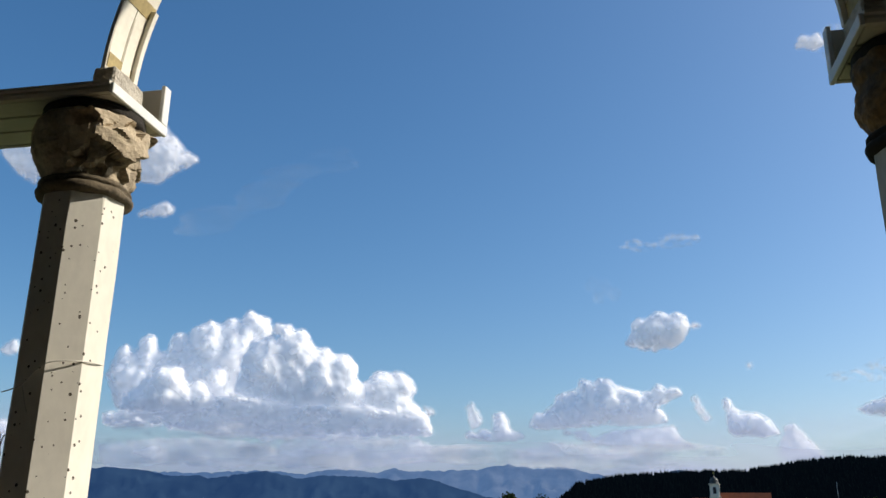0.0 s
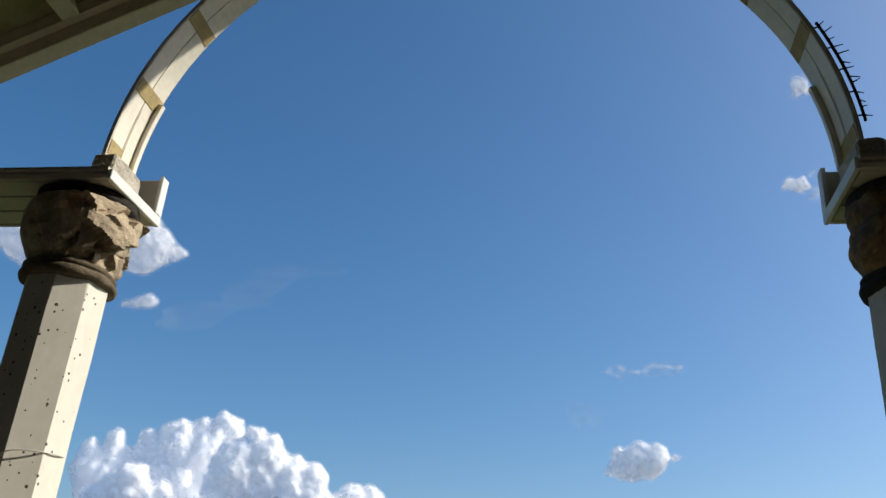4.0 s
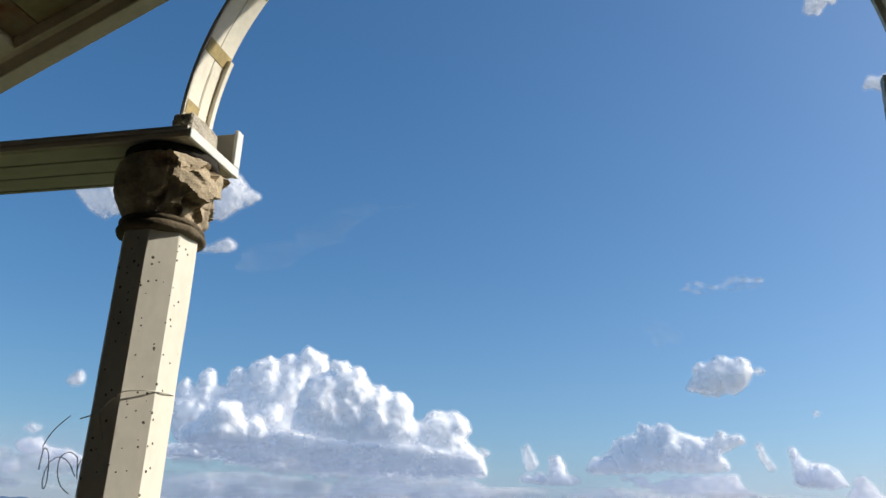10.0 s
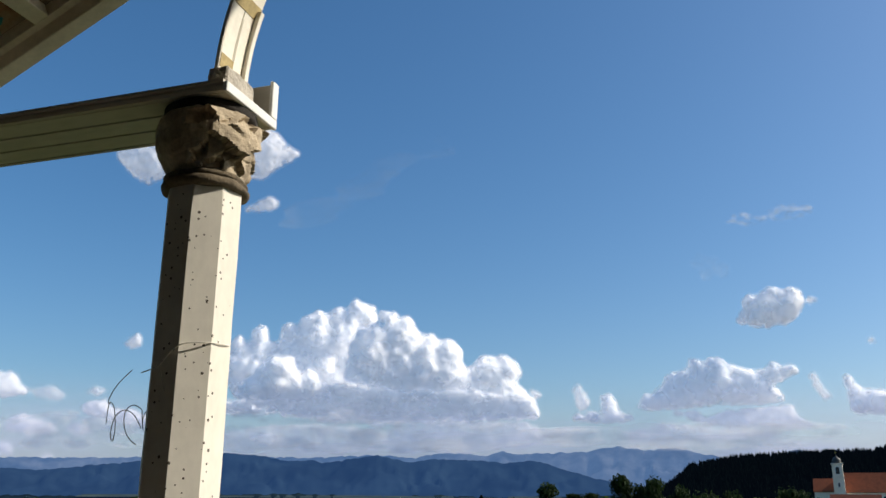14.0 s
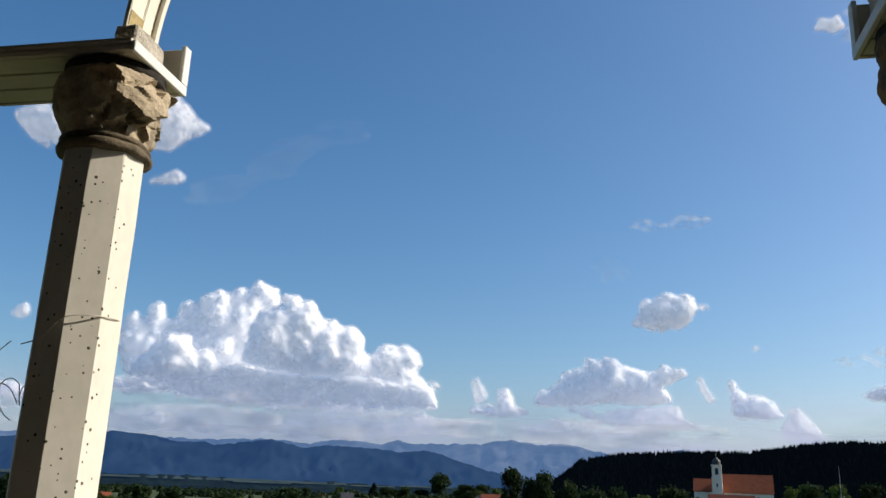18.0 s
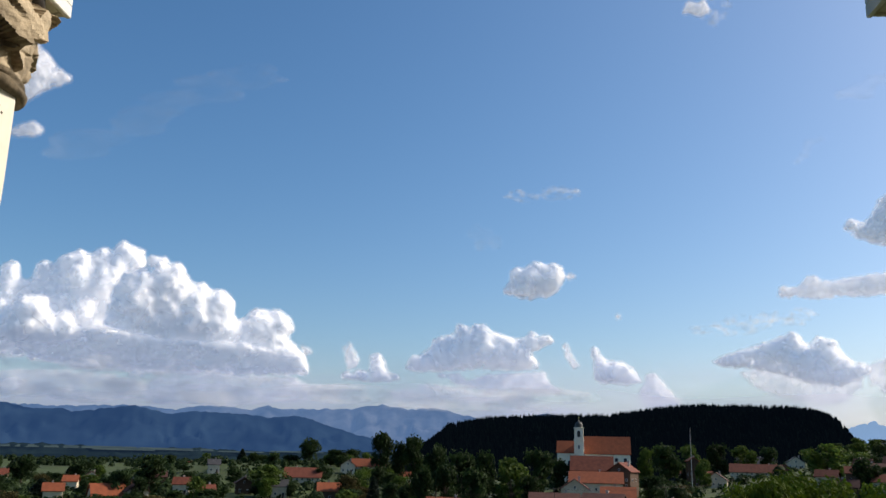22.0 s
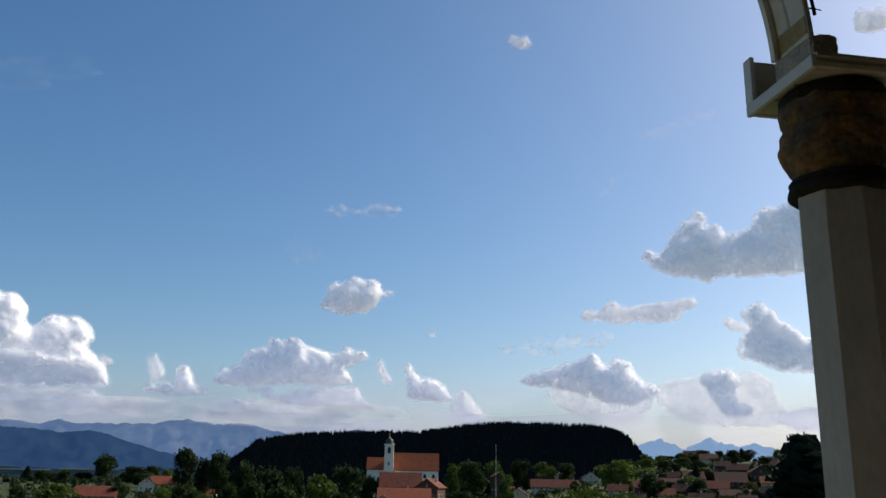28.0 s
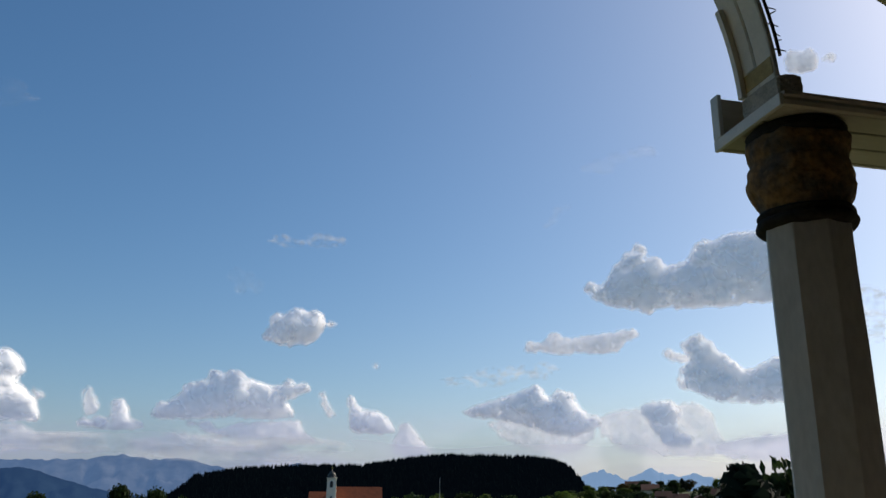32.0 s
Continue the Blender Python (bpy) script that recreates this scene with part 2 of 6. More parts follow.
def column(side):
    x = XC + side * HALF
    col = empty("column", pose(x, YC, 0), label="octagonal cast concrete column with a sandstone capital", category="column")
    # the right shaft and base take a duller, darker concrete
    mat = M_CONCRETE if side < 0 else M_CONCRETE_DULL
    r_col, k_cap = (R_COL, 1.0) if side < 0 else (0.172, 0.885)
    bm = bmesh.new()
    zs = [0.30 + (Z_SHAFT - 0.30) * i / 16 for i in range(17)]
    lathe(bm, [(r_col, z) for z in zs], 8, radians(16.5 if side < 0 else 35.0))
    bmesh.ops.bevel(bm, geom=[e for e in bm.edges if abs(e.verts[0].co.z - e.verts[1].co.z) > 0.05], offset=0.006, segments=1, affect="EDGES")
    rough(bm, 0.0025, 9, 1 + side)
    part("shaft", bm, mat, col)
    bm = bmesh.new()
    lathe(bm, [(0.26, 0), (0.26, 0.12), (0.235, 0.16), (0.235, 0.22), (0.20, 0.27), (0.19, 0.30)], 32)
    part("base", bm, mat, col, smooth=False)
    # the neck ring: two worn rolls
    bm = bmesh.new()
    prof = [(r_col - 0.02, Z_SHAFT - 0.004)] + [(r_col + 0.004 + 0.024 * math.sin(a), Z_SHAFT + 0.022 - 0.024 * math.cos(a)) for a in np.linspace(0.2, 2.7, 7)] + \
        [(r_col + 0.001 + 0.019 * math.sin(a), Z_SHAFT + 0.06 - 0.016 * math.cos(a)) for a in np.linspace(0.4, 2.9, 6)] + [(r_col - 0.03, Z_RING)]
    lathe(bm, prof, 48)
    rough(bm, 0.008, 9, 3 + side)
    # dark brown stone on the left ring, near black on the right
    part("neck_ring", bm, M_RINGSTONE if side < 0 else M_BLACK_STONE, col, smooth=True)
    # the capital
    bm = bmesh.new()
    if side < 0:
        knots = [(0.0, 0.175), (0.18, 0.212), (0.42, 0.252), (0.7, 0.262), (0.88, 0.248), (1.0, 0.212)]
    else:
        knots = [(0.0, 0.185), (0.1, 0.20), (0.3, 0.232), (0.45, 0.24), (0.6, 0.228), (0.68, 0.214), (0.8, 0.234), (0.93, 0.236), (1.0, 0.20)]
    ts = np.linspace(0, 1, 46)
    rs = np.interp(ts, [k[0] for k in knots], [k[1] for k in knots])
    lathe(bm, [(float(r) * k_cap, Z_RING - 0.01 + (Z_CAP - Z_RING + 0.02) * float(t)) for t, r in zip(ts, rs)], 120)
    rng = random.Random(11)
    if side < 0:
        rough(bm, 0.006, 6, 5)
        # chips broken off the weather side: each keeps a flat face of its own
        chips = [(rng.uniform(-85, 75), rng.uniform(0.02, 0.98), rng.uniform(-0.050, 0.024), rng.uniform(-26, 26), rng.uniform(-0.45, 0.45)) for _ in range(26)]
        zm, zh = (Z_RING + Z_CAP) / 2, Z_CAP - Z_RING
        for v in bm.verts:
            ang, t = math.degrees(math.atan2(v.co.y, v.co.x)), (v.co.z - Z_RING) / zh
            if ang < -88 or ang > 80 or not 0.0 < t < 1.0:
                continue
            wob = Vector((v.co.x, v.co.y, v.co.z)) * 9
            ca, ct, depth, tw, tilt = min(chips, key=lambda c: ((ang - c[0]) / 34 + 0.35 * noise.noise(wob)) ** 2 + ((t - c[1]) / 0.30 + 0.35 * noise.noise(wob + Vector((5, 0, 0)))) ** 2)
            nrm = Vector((math.cos(radians(ca + tw)), math.sin(radians(ca + tw)), tilt)).normalized()
            r0 = float(np.interp(ct, [k[0] for k in knots], [k[1] for k in knots]))
            p0 = Vector((r0 * math.cos(radians(ca)), r0 * math.sin(radians(ca)), Z_RING + ct * zh)) + Vector((math.cos(radians(ca)), math.sin(radians(ca)), 0)) * depth
            way = Vector((v.co.x, v.co.y, 0)).normalized()
            den = way.dot(nrm)
            if den > 0.3:
                q = (p0 - Vector((0, 0, v.co.z))).dot(nrm) / den
                r = max(0.17, min(0.292, q))
                fade = ease_in(-88, -70, ang) * (1 - ease_in(66, 80, ang)) * ease_in(0.0, 0.08, t) * (1 - ease_in(0.92, 1.0, t))
                old = math.hypot(v.co.x, v.co.y)
                r = old + (r - old) * fade
                v.co.x, v.co.y = way.x * r, way.y * r
        rough(bm, 0.006, 24, 8)
    else:
        rough(bm, 0.016, 6, 4)
        rough(bm, 0.006, 22, 6)
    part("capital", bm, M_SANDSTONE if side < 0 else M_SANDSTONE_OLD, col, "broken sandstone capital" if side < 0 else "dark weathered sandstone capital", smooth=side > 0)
    bm = bmesh.new()
    lathe(bm, [(r * k_cap, z) for r, z in ((0.19, Z_CAP - 0.02), (0.225, Z_CAP - 0.005), (0.232, Z_CAP + 0.012), (0.222, Z_CAP + 0.022), (0.23, Z_CAP + 0.036), (0.215, Z_IMP - 0.001))], 48)
    rough(bm, 0.006, 10, 9 + side)
    # the near-black colour paints the shade under the beam
    part("abacus", bm, M_BLACK_STONE, col, "stone abacus coloured near black for the shade under the beam", smooth=True)
    return col


column(-1)
column(1)


def impost(side):
    """The shallow boxed beam that runs outwards from the arch, with its open end over the column."""
    beam = empty("impost_beam", pose(XC, 0, 0), label="cream boxed timber beam with grooved underside resting on a column", category="beam")
    end, out = IMP_END, IMP_END + 4.2
    def span(a, b):
        return (a, b) if side > 0 else (-b, -a)
    w = (IMP_FAR - IMP_NEAR - 0.02) / 3
    for i in range(3):                                   # three soffit boards with open joints
        a = IMP_NEAR + 0.01 + i * w
        x0, x1 = span(end + 0.012, out)
        part("soffit_board", box(x0, x1, a + 0.007, a + w - 0.007, Z_IMP, Z_IMP + 0.022, bevel=0.003), M_BOARD, beam)
    x0, x1 = span(end + 0.01, out)
    part("backing_board", box(x0, x1, IMP_NEAR + 0.012, IMP_FAR - 0.012, Z_IMP + 0.023, Z_IMP + 0.034), M_GAP, beam, "dark board behind the joints")
    # moulded lip along the inner edge
    bm = bmesh.new()
    prof = [(0.0, 0.0), (-0.012, 0.004), (-0.018, 0.02), (-0.014, 0.036), (-0.022, 0.044), (-0.022, 0.058), (0.006, 0.058), (0.006, 0.0)]
    x0, x1 = span(end + 0.006, out)
    ends = [[bm.verts.new((x, IMP_NEAR + 0.004 + y, Z_IMP + z)) for y, z in prof] for x in (x0, x1)]
    for i in range(len(prof)):
        j = (i + 1) % len(prof)
        bm.faces.new((ends[0][i], ends[0][j], ends[1][j], ends[1][i]))
    bm.faces.new(ends[0]); bm.faces.new(ends[1][::-1])
    part("lip_moulding", bm, M_BOARD, beam)
    x0, x1 = span(end + 0.004, out)
    part("outer_fascia", box(x0, x1, IMP_FAR - 0.012, IMP_FAR + 0.012, Z_IMP - 0.004, Z_IMP + 0.25, bevel=0.003), M_BOARD, beam)
    x0, x1 = span(end - 0.018, end + 0.003)
    part("end_strip", box(x0, x1, IMP_NEAR - 0.018, IMP_FAR + 0.014, Z_IMP - 0.008, Z_IMP + 0.045, bevel=0.003), M_WHITE, beam, "white painted strip across the open end")
    x0, x1 = span(end - 0.018, end + 0.003)
    part("end_upright", box(x0, x1, IMP_FAR - 0.045, IMP_FAR + 0.014, Z_IMP + 0.046, Z_IMP + 0.252, bevel=0.003), M_WHITE, beam, "white painted upright at the open end")
    # the stone that carries the arch
    bm = bmesh.new()
    x0, x1 = span(end + 0.012, end + 0.125)
    add_box(bm, x0, x1, IMP_NEAR + 0.02, ARCH_FAR - 0.02, Z_IMP + 0.035, Z_IMP + 0.155, bevel=0.010)
    bmesh.ops.subdivide_edges(bm, edges=bm.edges, cuts=4, use_grid_fill=True)
    rough(bm, 0.012, 12, 20 + side)
    blk = finish(bm, "springing_block", M_BLOCK)
    blk.location = (XC, 0, 0)
    tagged(blk, "rough sandstone springing block lying in the beam", "stone block")
    return beam


impost(-1)
impost(1)


# the arch lining
arch = empty("arch", pose(XC - 0.03, (ARCH_NEAR + ARCH_FAR) / 2, ARCH_Z), label="cream sheet-lined round arch on two columns", category="arch")
YH = (ARCH_FAR - ARCH_NEAR) / 2


def arc_slab(bm, r0, r1, a0, a1, y0, y1, n):
    """A curved slab between two radii, two angles (degrees from +x) and two depths."""
    rows = []
    for i in range(n + 1):
        a = radians(a0 + (a1 - a0) * i / n)
        c, s = math.cos(a), math.sin(a)
        rows.append([bm.verts.new((r * c, y, r * s)) for r, y in ((r0, y0), (r0, y1), (r1, y1), (r1, y0))])
    for p, q in zip(rows, rows[1:]):
        for i in range(4):
            j = (i + 1) % 4
            bm.faces.new((p[i], p[j], q[j], q[i]))
    bm.faces.new(rows[0]); bm.faces.new(rows[-1][::-1])
    return bm


SHEETS = [1.5, 24, 38, 60, 90, 112, 132, 147, 163, 178.5]
for a0, a1 in zip(SHEETS, SHEETS[1:]):
    for y0, y1 in ((-YH, -0.012), (-0.006, YH)):
        part("lining_sheet", arc_slab(bmesh.new(), ARCH_R, ARCH_R + 0.012, a0 + 0.12, a1 - 0.12, y0, y1, 14), M_LINING, arch)
part("frame_ring", arc_slab(bmesh.new(), ARCH_R + 0.013, ARCH_R + 0.024, 1.0, 179.0, -YH + 0.01, YH - 0.01, 96), M_BOARD, arch, "dark timber ring behind the sheets")
part("edge_ring", arc_slab(bmesh.new(), ARCH_R + 0.002, ARCH_R + 0.022, 1.0, 179.0, -YH - 0.006, -YH - 0.001, 96), M_LINING, arch)
part("edge_ring", arc_slab(bmesh.new(), ARCH_R + 0.002, ARCH_R + 0.022, 1.0, 179.0, YH + 0.001, YH + 0.006, 96), M_LINING, arch)
for a in (4.5, 24, 38, 132, 147, 163, 175.5):
    part("filler_band", arc_slab(bmesh.new(), ARCH_R - 0.003, ARCH_R - 0.0005, a - 1.3, a + 1.3, -YH + 0.002, YH - 0.002, 4), M_PATCH, arch, "ochre filler over a joint")
for a0, a1 in ((2.5, 17.5), (162.5, 177.5)):
    part("edge_batten", arc_slab(bmesh.new(), ARCH_R - 0.028, ARCH_R - 0.002, a0, a1, YH - 0.03, YH - 0.001, 12), M_LINING, arch)
    part("inset_panel", arc_slab(bmesh.new(), ARCH_R - 0.0035, ARCH_R - 0.0008, a0 + 3.5, a1 + 1.0, 0.0, YH - 0.04, 10), M_LINING, arch)

# ---- the gable roof overhead ----
APEX_X, APEX_Z, PITCH = -0.34, 6.27, 0.50
VERGE, BACK = 4.0, -3.6
roof = empty("gable_roof", pose(APEX_X, 0, APEX_Z), label="open gable roof with pale painted rafters and stained panels", category="roof")
SL = math.hypot(1, PITCH)


def slope_box(side, s0, s1, y0, y1, d0, d1, bevel=0.0):
    """A box on one slope: s along the slope from the ridge, d up from its underside."""
    ang = -math.atan(PITCH) * side
    bm = bmesh.new()
    if side < 0:
        s0, s1 = -s1, -s0
    add_box(bm, s0, s1, y0, y1, d0, d1, bevel=bevel)
    bmesh.ops.transform(bm, matrix=Matrix.Rotation(-ang, 4, "Y"), verts=bm.verts)
    return bm


for side in (-1, 1):
    part("verge_rafter", slope_box(side, 0.0, 6.4, VERGE - 0.13, VERGE, 0.0, 0.20, 0.006), M_RAFTER, roof)
    part("verge_fillet", slope_box(side, 0.0, 6.4, VERGE - 0.19, VERGE - 0.131, 0.10, 0.20, 0.004), M_RAFTER, roof)
    for i in range(7):
        s0, s1 = 0.10 + i * 0.9, 0.10 + (i + 1) * 0.9
        part("roof_panel", slope_box(side, s0 + 0.004, s1 - 0.004, BACK, VERGE - 0.002, 0.201, 0.225), M_SOFFIT_OLD if i % 3 == 1 else M_SOFFIT, roof)
    part("roof_cover", slope_box(side, -0.05, 6.5, BACK - 0.1, VERGE + 0.06, 0.23, 0.30), M_RUST, roof, "dark roof covering")
    for s in (1.2, 2.1, 2.95, 3.96, 4.85, 5.7):
        part("purlin", slope_box(side, s - 0.06, s + 0.06, BACK, VERGE - 0.195, 0.09, 0.2005, 0.006), M_RAFTER, roof)


def patch(side, s, y, r, seed):
    """A thin ragged flake of old paint on the underside of a slope."""
    ang = math.atan(PITCH) * side
    bm = bmesh.new()
    n = 22
    ring = [r * (1 + 0.6 * noise.noise(Vector((math.cos(6.283 * i / n) * 1.6, math.sin(6.283 * i / n) * 1.6, seed)))) for i in range(n)]
    lo = [bm.verts.new((side * s + ring[i] * 1.3 * math.cos(6.283 * i / n), min(VERGE - 0.20, y + ring[i] * math.sin(6.283 * i / n)), 0.1955)) for i in range(n)]
    hi = [bm.verts.new((v.co.x, v.co.y, 0.1985)) for v in lo]
    bm.faces.new(lo[::-1])
    bm.faces.new(hi)
    for i in range(n):
        bm.faces.new((lo[i], lo[(i + 1) % n], hi[(i + 1) % n], hi[i]))
    bmesh.ops.transform(bm, matrix=Matrix.Rotation(ang, 4, "Y"), verts=bm.verts)
    return bm


M_STAIN = material("red_rust_stain", (0.20, 0.085, 0.05), 0.85, scale=9, fine=0.2, second=(0.30, 0.20, 0.11))
part("paint_patch", patch(-1, 2.42, 3.70, 0.14, 1.3), M_TEAL, roof, "flaking teal paint")
part("paint_patch", patch(-1, 4.36, 3.70, 0.11, 4.1), M_TEAL, roof, "flaking teal paint")
part("rust_stain", patch(-1, 4.22, 3.45, 0.17, 7.7), M_STAIN, roof, "reddish rust stain")
part("rust_stain", patch(-1, 3.45, 3.2, 0.22, 2.9), M_STAIN, roof, "reddish rust stain")
# ---- unseen plain parts added to close the place behind and below and hold back light ----
X0, X1, YB, YF = -5.6, 5.0, -3.4, 3.62
tagged(finish(box(X0, X1, YB, YF, -0.30, 0.0), "floor", M_FLOOR), "worn stone floor slab", "floor", kind="structure")
tagged(finish(box(X0, X1, YB - 0.3, YB, 0.002, 3.6), "wall_south", M_PLASTER), "unseen plain back wall added to hold back light", "wall", kind="structure")
bm = bmesh.new()
vs = [bm.verts.new(p) for p in ((X0, YB - 0.3, 3.602), (X1, YB - 0.3, 3.602), (APEX_X, YB - 0.3, 6.4), (X0, YB, 3.602), (X1, YB, 3.602), (APEX_X, YB, 6.4))]
for f in ((0, 1, 2), (5, 4, 3), (0, 3, 4, 1), (1, 4, 5, 2), (2, 5, 3, 0)):
    bm.faces.new([vs[i] for i in f])
tagged(finish(bm, "gable_south", M_PLASTER), "unseen plain gable wall added to hold back light", "wall", kind="structure")
tagged(finish(box(X0 - 0.3, X0, YB - 0.3, 2.4, 0.002, 3.55), "wall_west", M_PLASTER), "unseen plain side wall added to hold back light", "wall", kind="structure")
tagged(finish(box(X1, X1 + 0.3, YB - 0.3, 2.4, 0.002, 3.55), "wall_east", M_PLASTER), "unseen plain side wall added to hold back light", "wall", kind="structure")
tagged(finish(box(X0, X1, YB, YF - 0.1, -24.0, -0.302), "building_base", M_PLASTER), "plastered storeys under the open floor", "wall", kind="structure")


# ---- landscape ----
EYE_Z = 1.6


def polar(az, d):
    """A place d metres away, az degrees to the left of the view's axis."""
    return -d * math.sin(radians(az)), d * math.cos(radians(az))


def ease(a, b, v):
    t = min(1.0, max(0.0, (v - a) / (b - a)))
    return t * t * (3 - 2 * t)


def ground_z(x, y):
    r = math.hypot(x, y)
    az = math.degrees(math.atan2(-x, y))
    z = -20.0
    z += 10.0 * math.exp(-((az + 8) / 7.0) ** 2 - ((r - 470) / 130.0) ** 2)          # the church mound
    z += 40.0 * ease(9, 27, -az) * (1 - ease(95, 140, abs(az))) * ease(220, 760, r) * (1 - ease(1300, 2400, r))
    z += 15.0 * ease(3, 9, az) * (1 - ease(17, 25, az)) * math.exp(-((r - 650) / 170.0) ** 2)      # the rise with the lone tree
    z += 1.2 * noise.fractal(Vector((x / 180, y / 180, 0.3)), 1.0, 2.0, 3) * ease(60, 200, r)
    return z


def grassland():
    m = material("meadow_and_fields", (0.022, 0.034, 0.008), 0.95, scale=0.006, fine=0.3, fine_scale=0.12, second=(0.055, 0.080, 0.014))
    return m


M_FIELD = grassland()
bm = bmesh.new()
radii = [0.0] + [40 * (4700 / 40) ** (i / 46) for i in range(47)]
NAZ = 180
rings = []
for r in radii[1:]:
    ring = []
    for i in range(NAZ):
        a = 2 * math.pi * i / NAZ
        x, y = r * math.cos(a), r * math.sin(a)
        ring.append(bm.verts.new((x, y, ground_z(x, y))))
    rings.append(ring)
c0 = bm.verts.new((0, 0, -20))
for i in range(NAZ):
    bm.faces.new((c0, rings[0][i], rings[0][(i + 1) % NAZ]))
for a, b in zip(rings, rings[1:]):
    for i in range(NAZ):
        bm.faces.new((a[i], b[i], b[(i + 1) % NAZ], a[(i + 1) % NAZ]))
tagged(finish(bm, "ground", M_FIELD, smooth=True), "green meadows and fields of a wide valley", "ground", kind="structure")


scene.cycles.transparent_max_bounces = 64


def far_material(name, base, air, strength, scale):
    """Wooded or rocky slopes; a blue glow of their own paints the haze of many kilometres of air."""
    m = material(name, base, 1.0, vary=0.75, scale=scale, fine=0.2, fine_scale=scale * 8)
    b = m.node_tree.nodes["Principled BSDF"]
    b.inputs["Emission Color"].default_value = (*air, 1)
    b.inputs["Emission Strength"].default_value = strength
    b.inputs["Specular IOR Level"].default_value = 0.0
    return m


# the second colour of each is its painted haze glow
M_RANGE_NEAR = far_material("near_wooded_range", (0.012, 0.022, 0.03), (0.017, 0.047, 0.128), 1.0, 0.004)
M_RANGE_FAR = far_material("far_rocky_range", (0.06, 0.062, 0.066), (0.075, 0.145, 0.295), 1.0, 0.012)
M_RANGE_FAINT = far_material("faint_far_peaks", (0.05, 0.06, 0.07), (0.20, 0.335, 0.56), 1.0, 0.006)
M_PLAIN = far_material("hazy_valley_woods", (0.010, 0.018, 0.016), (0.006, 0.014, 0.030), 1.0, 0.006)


def mountain_range(name, knots, d, depth, mat, label, jag, seed, fine=0.0):
    """A ridge whose crest follows (azimuth, elevation) knots, with spurs running down to the valley."""
    az0, az1 = knots[0][0], knots[-1][0]
    n, rows = 420, 20
    bm = bmesh.new()
    grid = []
    xs, ys = [k[0] for k in knots], [k[1] for k in knots]
    sgn = 1 if az1 > az0 else -1
    for i in range(n + 1):
        az = az0 + (az1 - az0) * i / n
        el = float(np.interp(az * sgn, [x * sgn for x in xs], ys))
        el += jag * noise.fractal(Vector((az * 1.9, seed, 0)), 0.65, 2.1, 7)
        col = []
        for j in range(rows + 3):
            t = j / rows
            if j <= rows:
                bend = 1.6 * noise.noise(Vector((az * 0.5, seed, t * 2.3)))
                spur = 1 + 0.22 * noise.fractal(Vector((az * 1.1 + bend, seed + 3, t * 4.5)), 0.7, 2.1, 5) * math.sin(math.pi * t)
                dd, h = d - depth * (1 - t), (t ** 1.25) * spur
            else:
                dd, h = d + (j - rows) * depth * 0.3, 1 - 0.5 * (j - rows)
            top = EYE_Z + d * math.tan(radians(el))
            x, y = polar(az, dd)
            col.append(bm.verts.new((x, y, -24 + (top + 24) * h)))
        grid.append(col)
    for a, b in zip(grid, grid[1:]):
        for j in range(rows + 2):
            bm.faces.new((a[j], b[j], b[j + 1], a[j + 1]))
    return tagged(finish(bm, name, mat, smooth=True), label, "mountain range", kind="structure")


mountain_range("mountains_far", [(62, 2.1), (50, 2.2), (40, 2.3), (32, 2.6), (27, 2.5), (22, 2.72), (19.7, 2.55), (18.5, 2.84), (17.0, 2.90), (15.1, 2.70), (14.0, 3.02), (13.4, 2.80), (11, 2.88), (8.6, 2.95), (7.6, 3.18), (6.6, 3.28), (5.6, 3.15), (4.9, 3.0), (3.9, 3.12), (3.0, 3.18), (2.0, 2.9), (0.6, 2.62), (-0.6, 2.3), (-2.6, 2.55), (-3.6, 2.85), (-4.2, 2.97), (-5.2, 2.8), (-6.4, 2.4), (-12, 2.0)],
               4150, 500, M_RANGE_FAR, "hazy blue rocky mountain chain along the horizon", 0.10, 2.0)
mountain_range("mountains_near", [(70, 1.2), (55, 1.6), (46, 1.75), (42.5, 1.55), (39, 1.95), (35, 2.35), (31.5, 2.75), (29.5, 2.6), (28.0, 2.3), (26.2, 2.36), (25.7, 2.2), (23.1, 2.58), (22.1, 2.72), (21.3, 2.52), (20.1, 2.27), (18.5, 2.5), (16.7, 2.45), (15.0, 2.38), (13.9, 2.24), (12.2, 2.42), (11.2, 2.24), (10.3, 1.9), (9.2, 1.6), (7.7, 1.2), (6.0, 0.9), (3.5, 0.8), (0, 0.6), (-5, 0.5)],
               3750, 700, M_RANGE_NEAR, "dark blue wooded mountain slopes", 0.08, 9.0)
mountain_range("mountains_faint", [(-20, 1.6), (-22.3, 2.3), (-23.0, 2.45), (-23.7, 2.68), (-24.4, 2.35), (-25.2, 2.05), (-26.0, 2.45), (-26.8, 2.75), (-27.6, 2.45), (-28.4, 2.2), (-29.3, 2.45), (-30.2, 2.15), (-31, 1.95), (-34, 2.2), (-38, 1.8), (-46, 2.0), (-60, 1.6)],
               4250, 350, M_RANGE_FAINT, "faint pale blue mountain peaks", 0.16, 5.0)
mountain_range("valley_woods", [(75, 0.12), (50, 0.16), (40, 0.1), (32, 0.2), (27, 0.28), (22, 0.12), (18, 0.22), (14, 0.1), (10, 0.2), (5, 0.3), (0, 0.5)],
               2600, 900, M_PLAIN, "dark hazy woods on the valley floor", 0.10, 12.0)

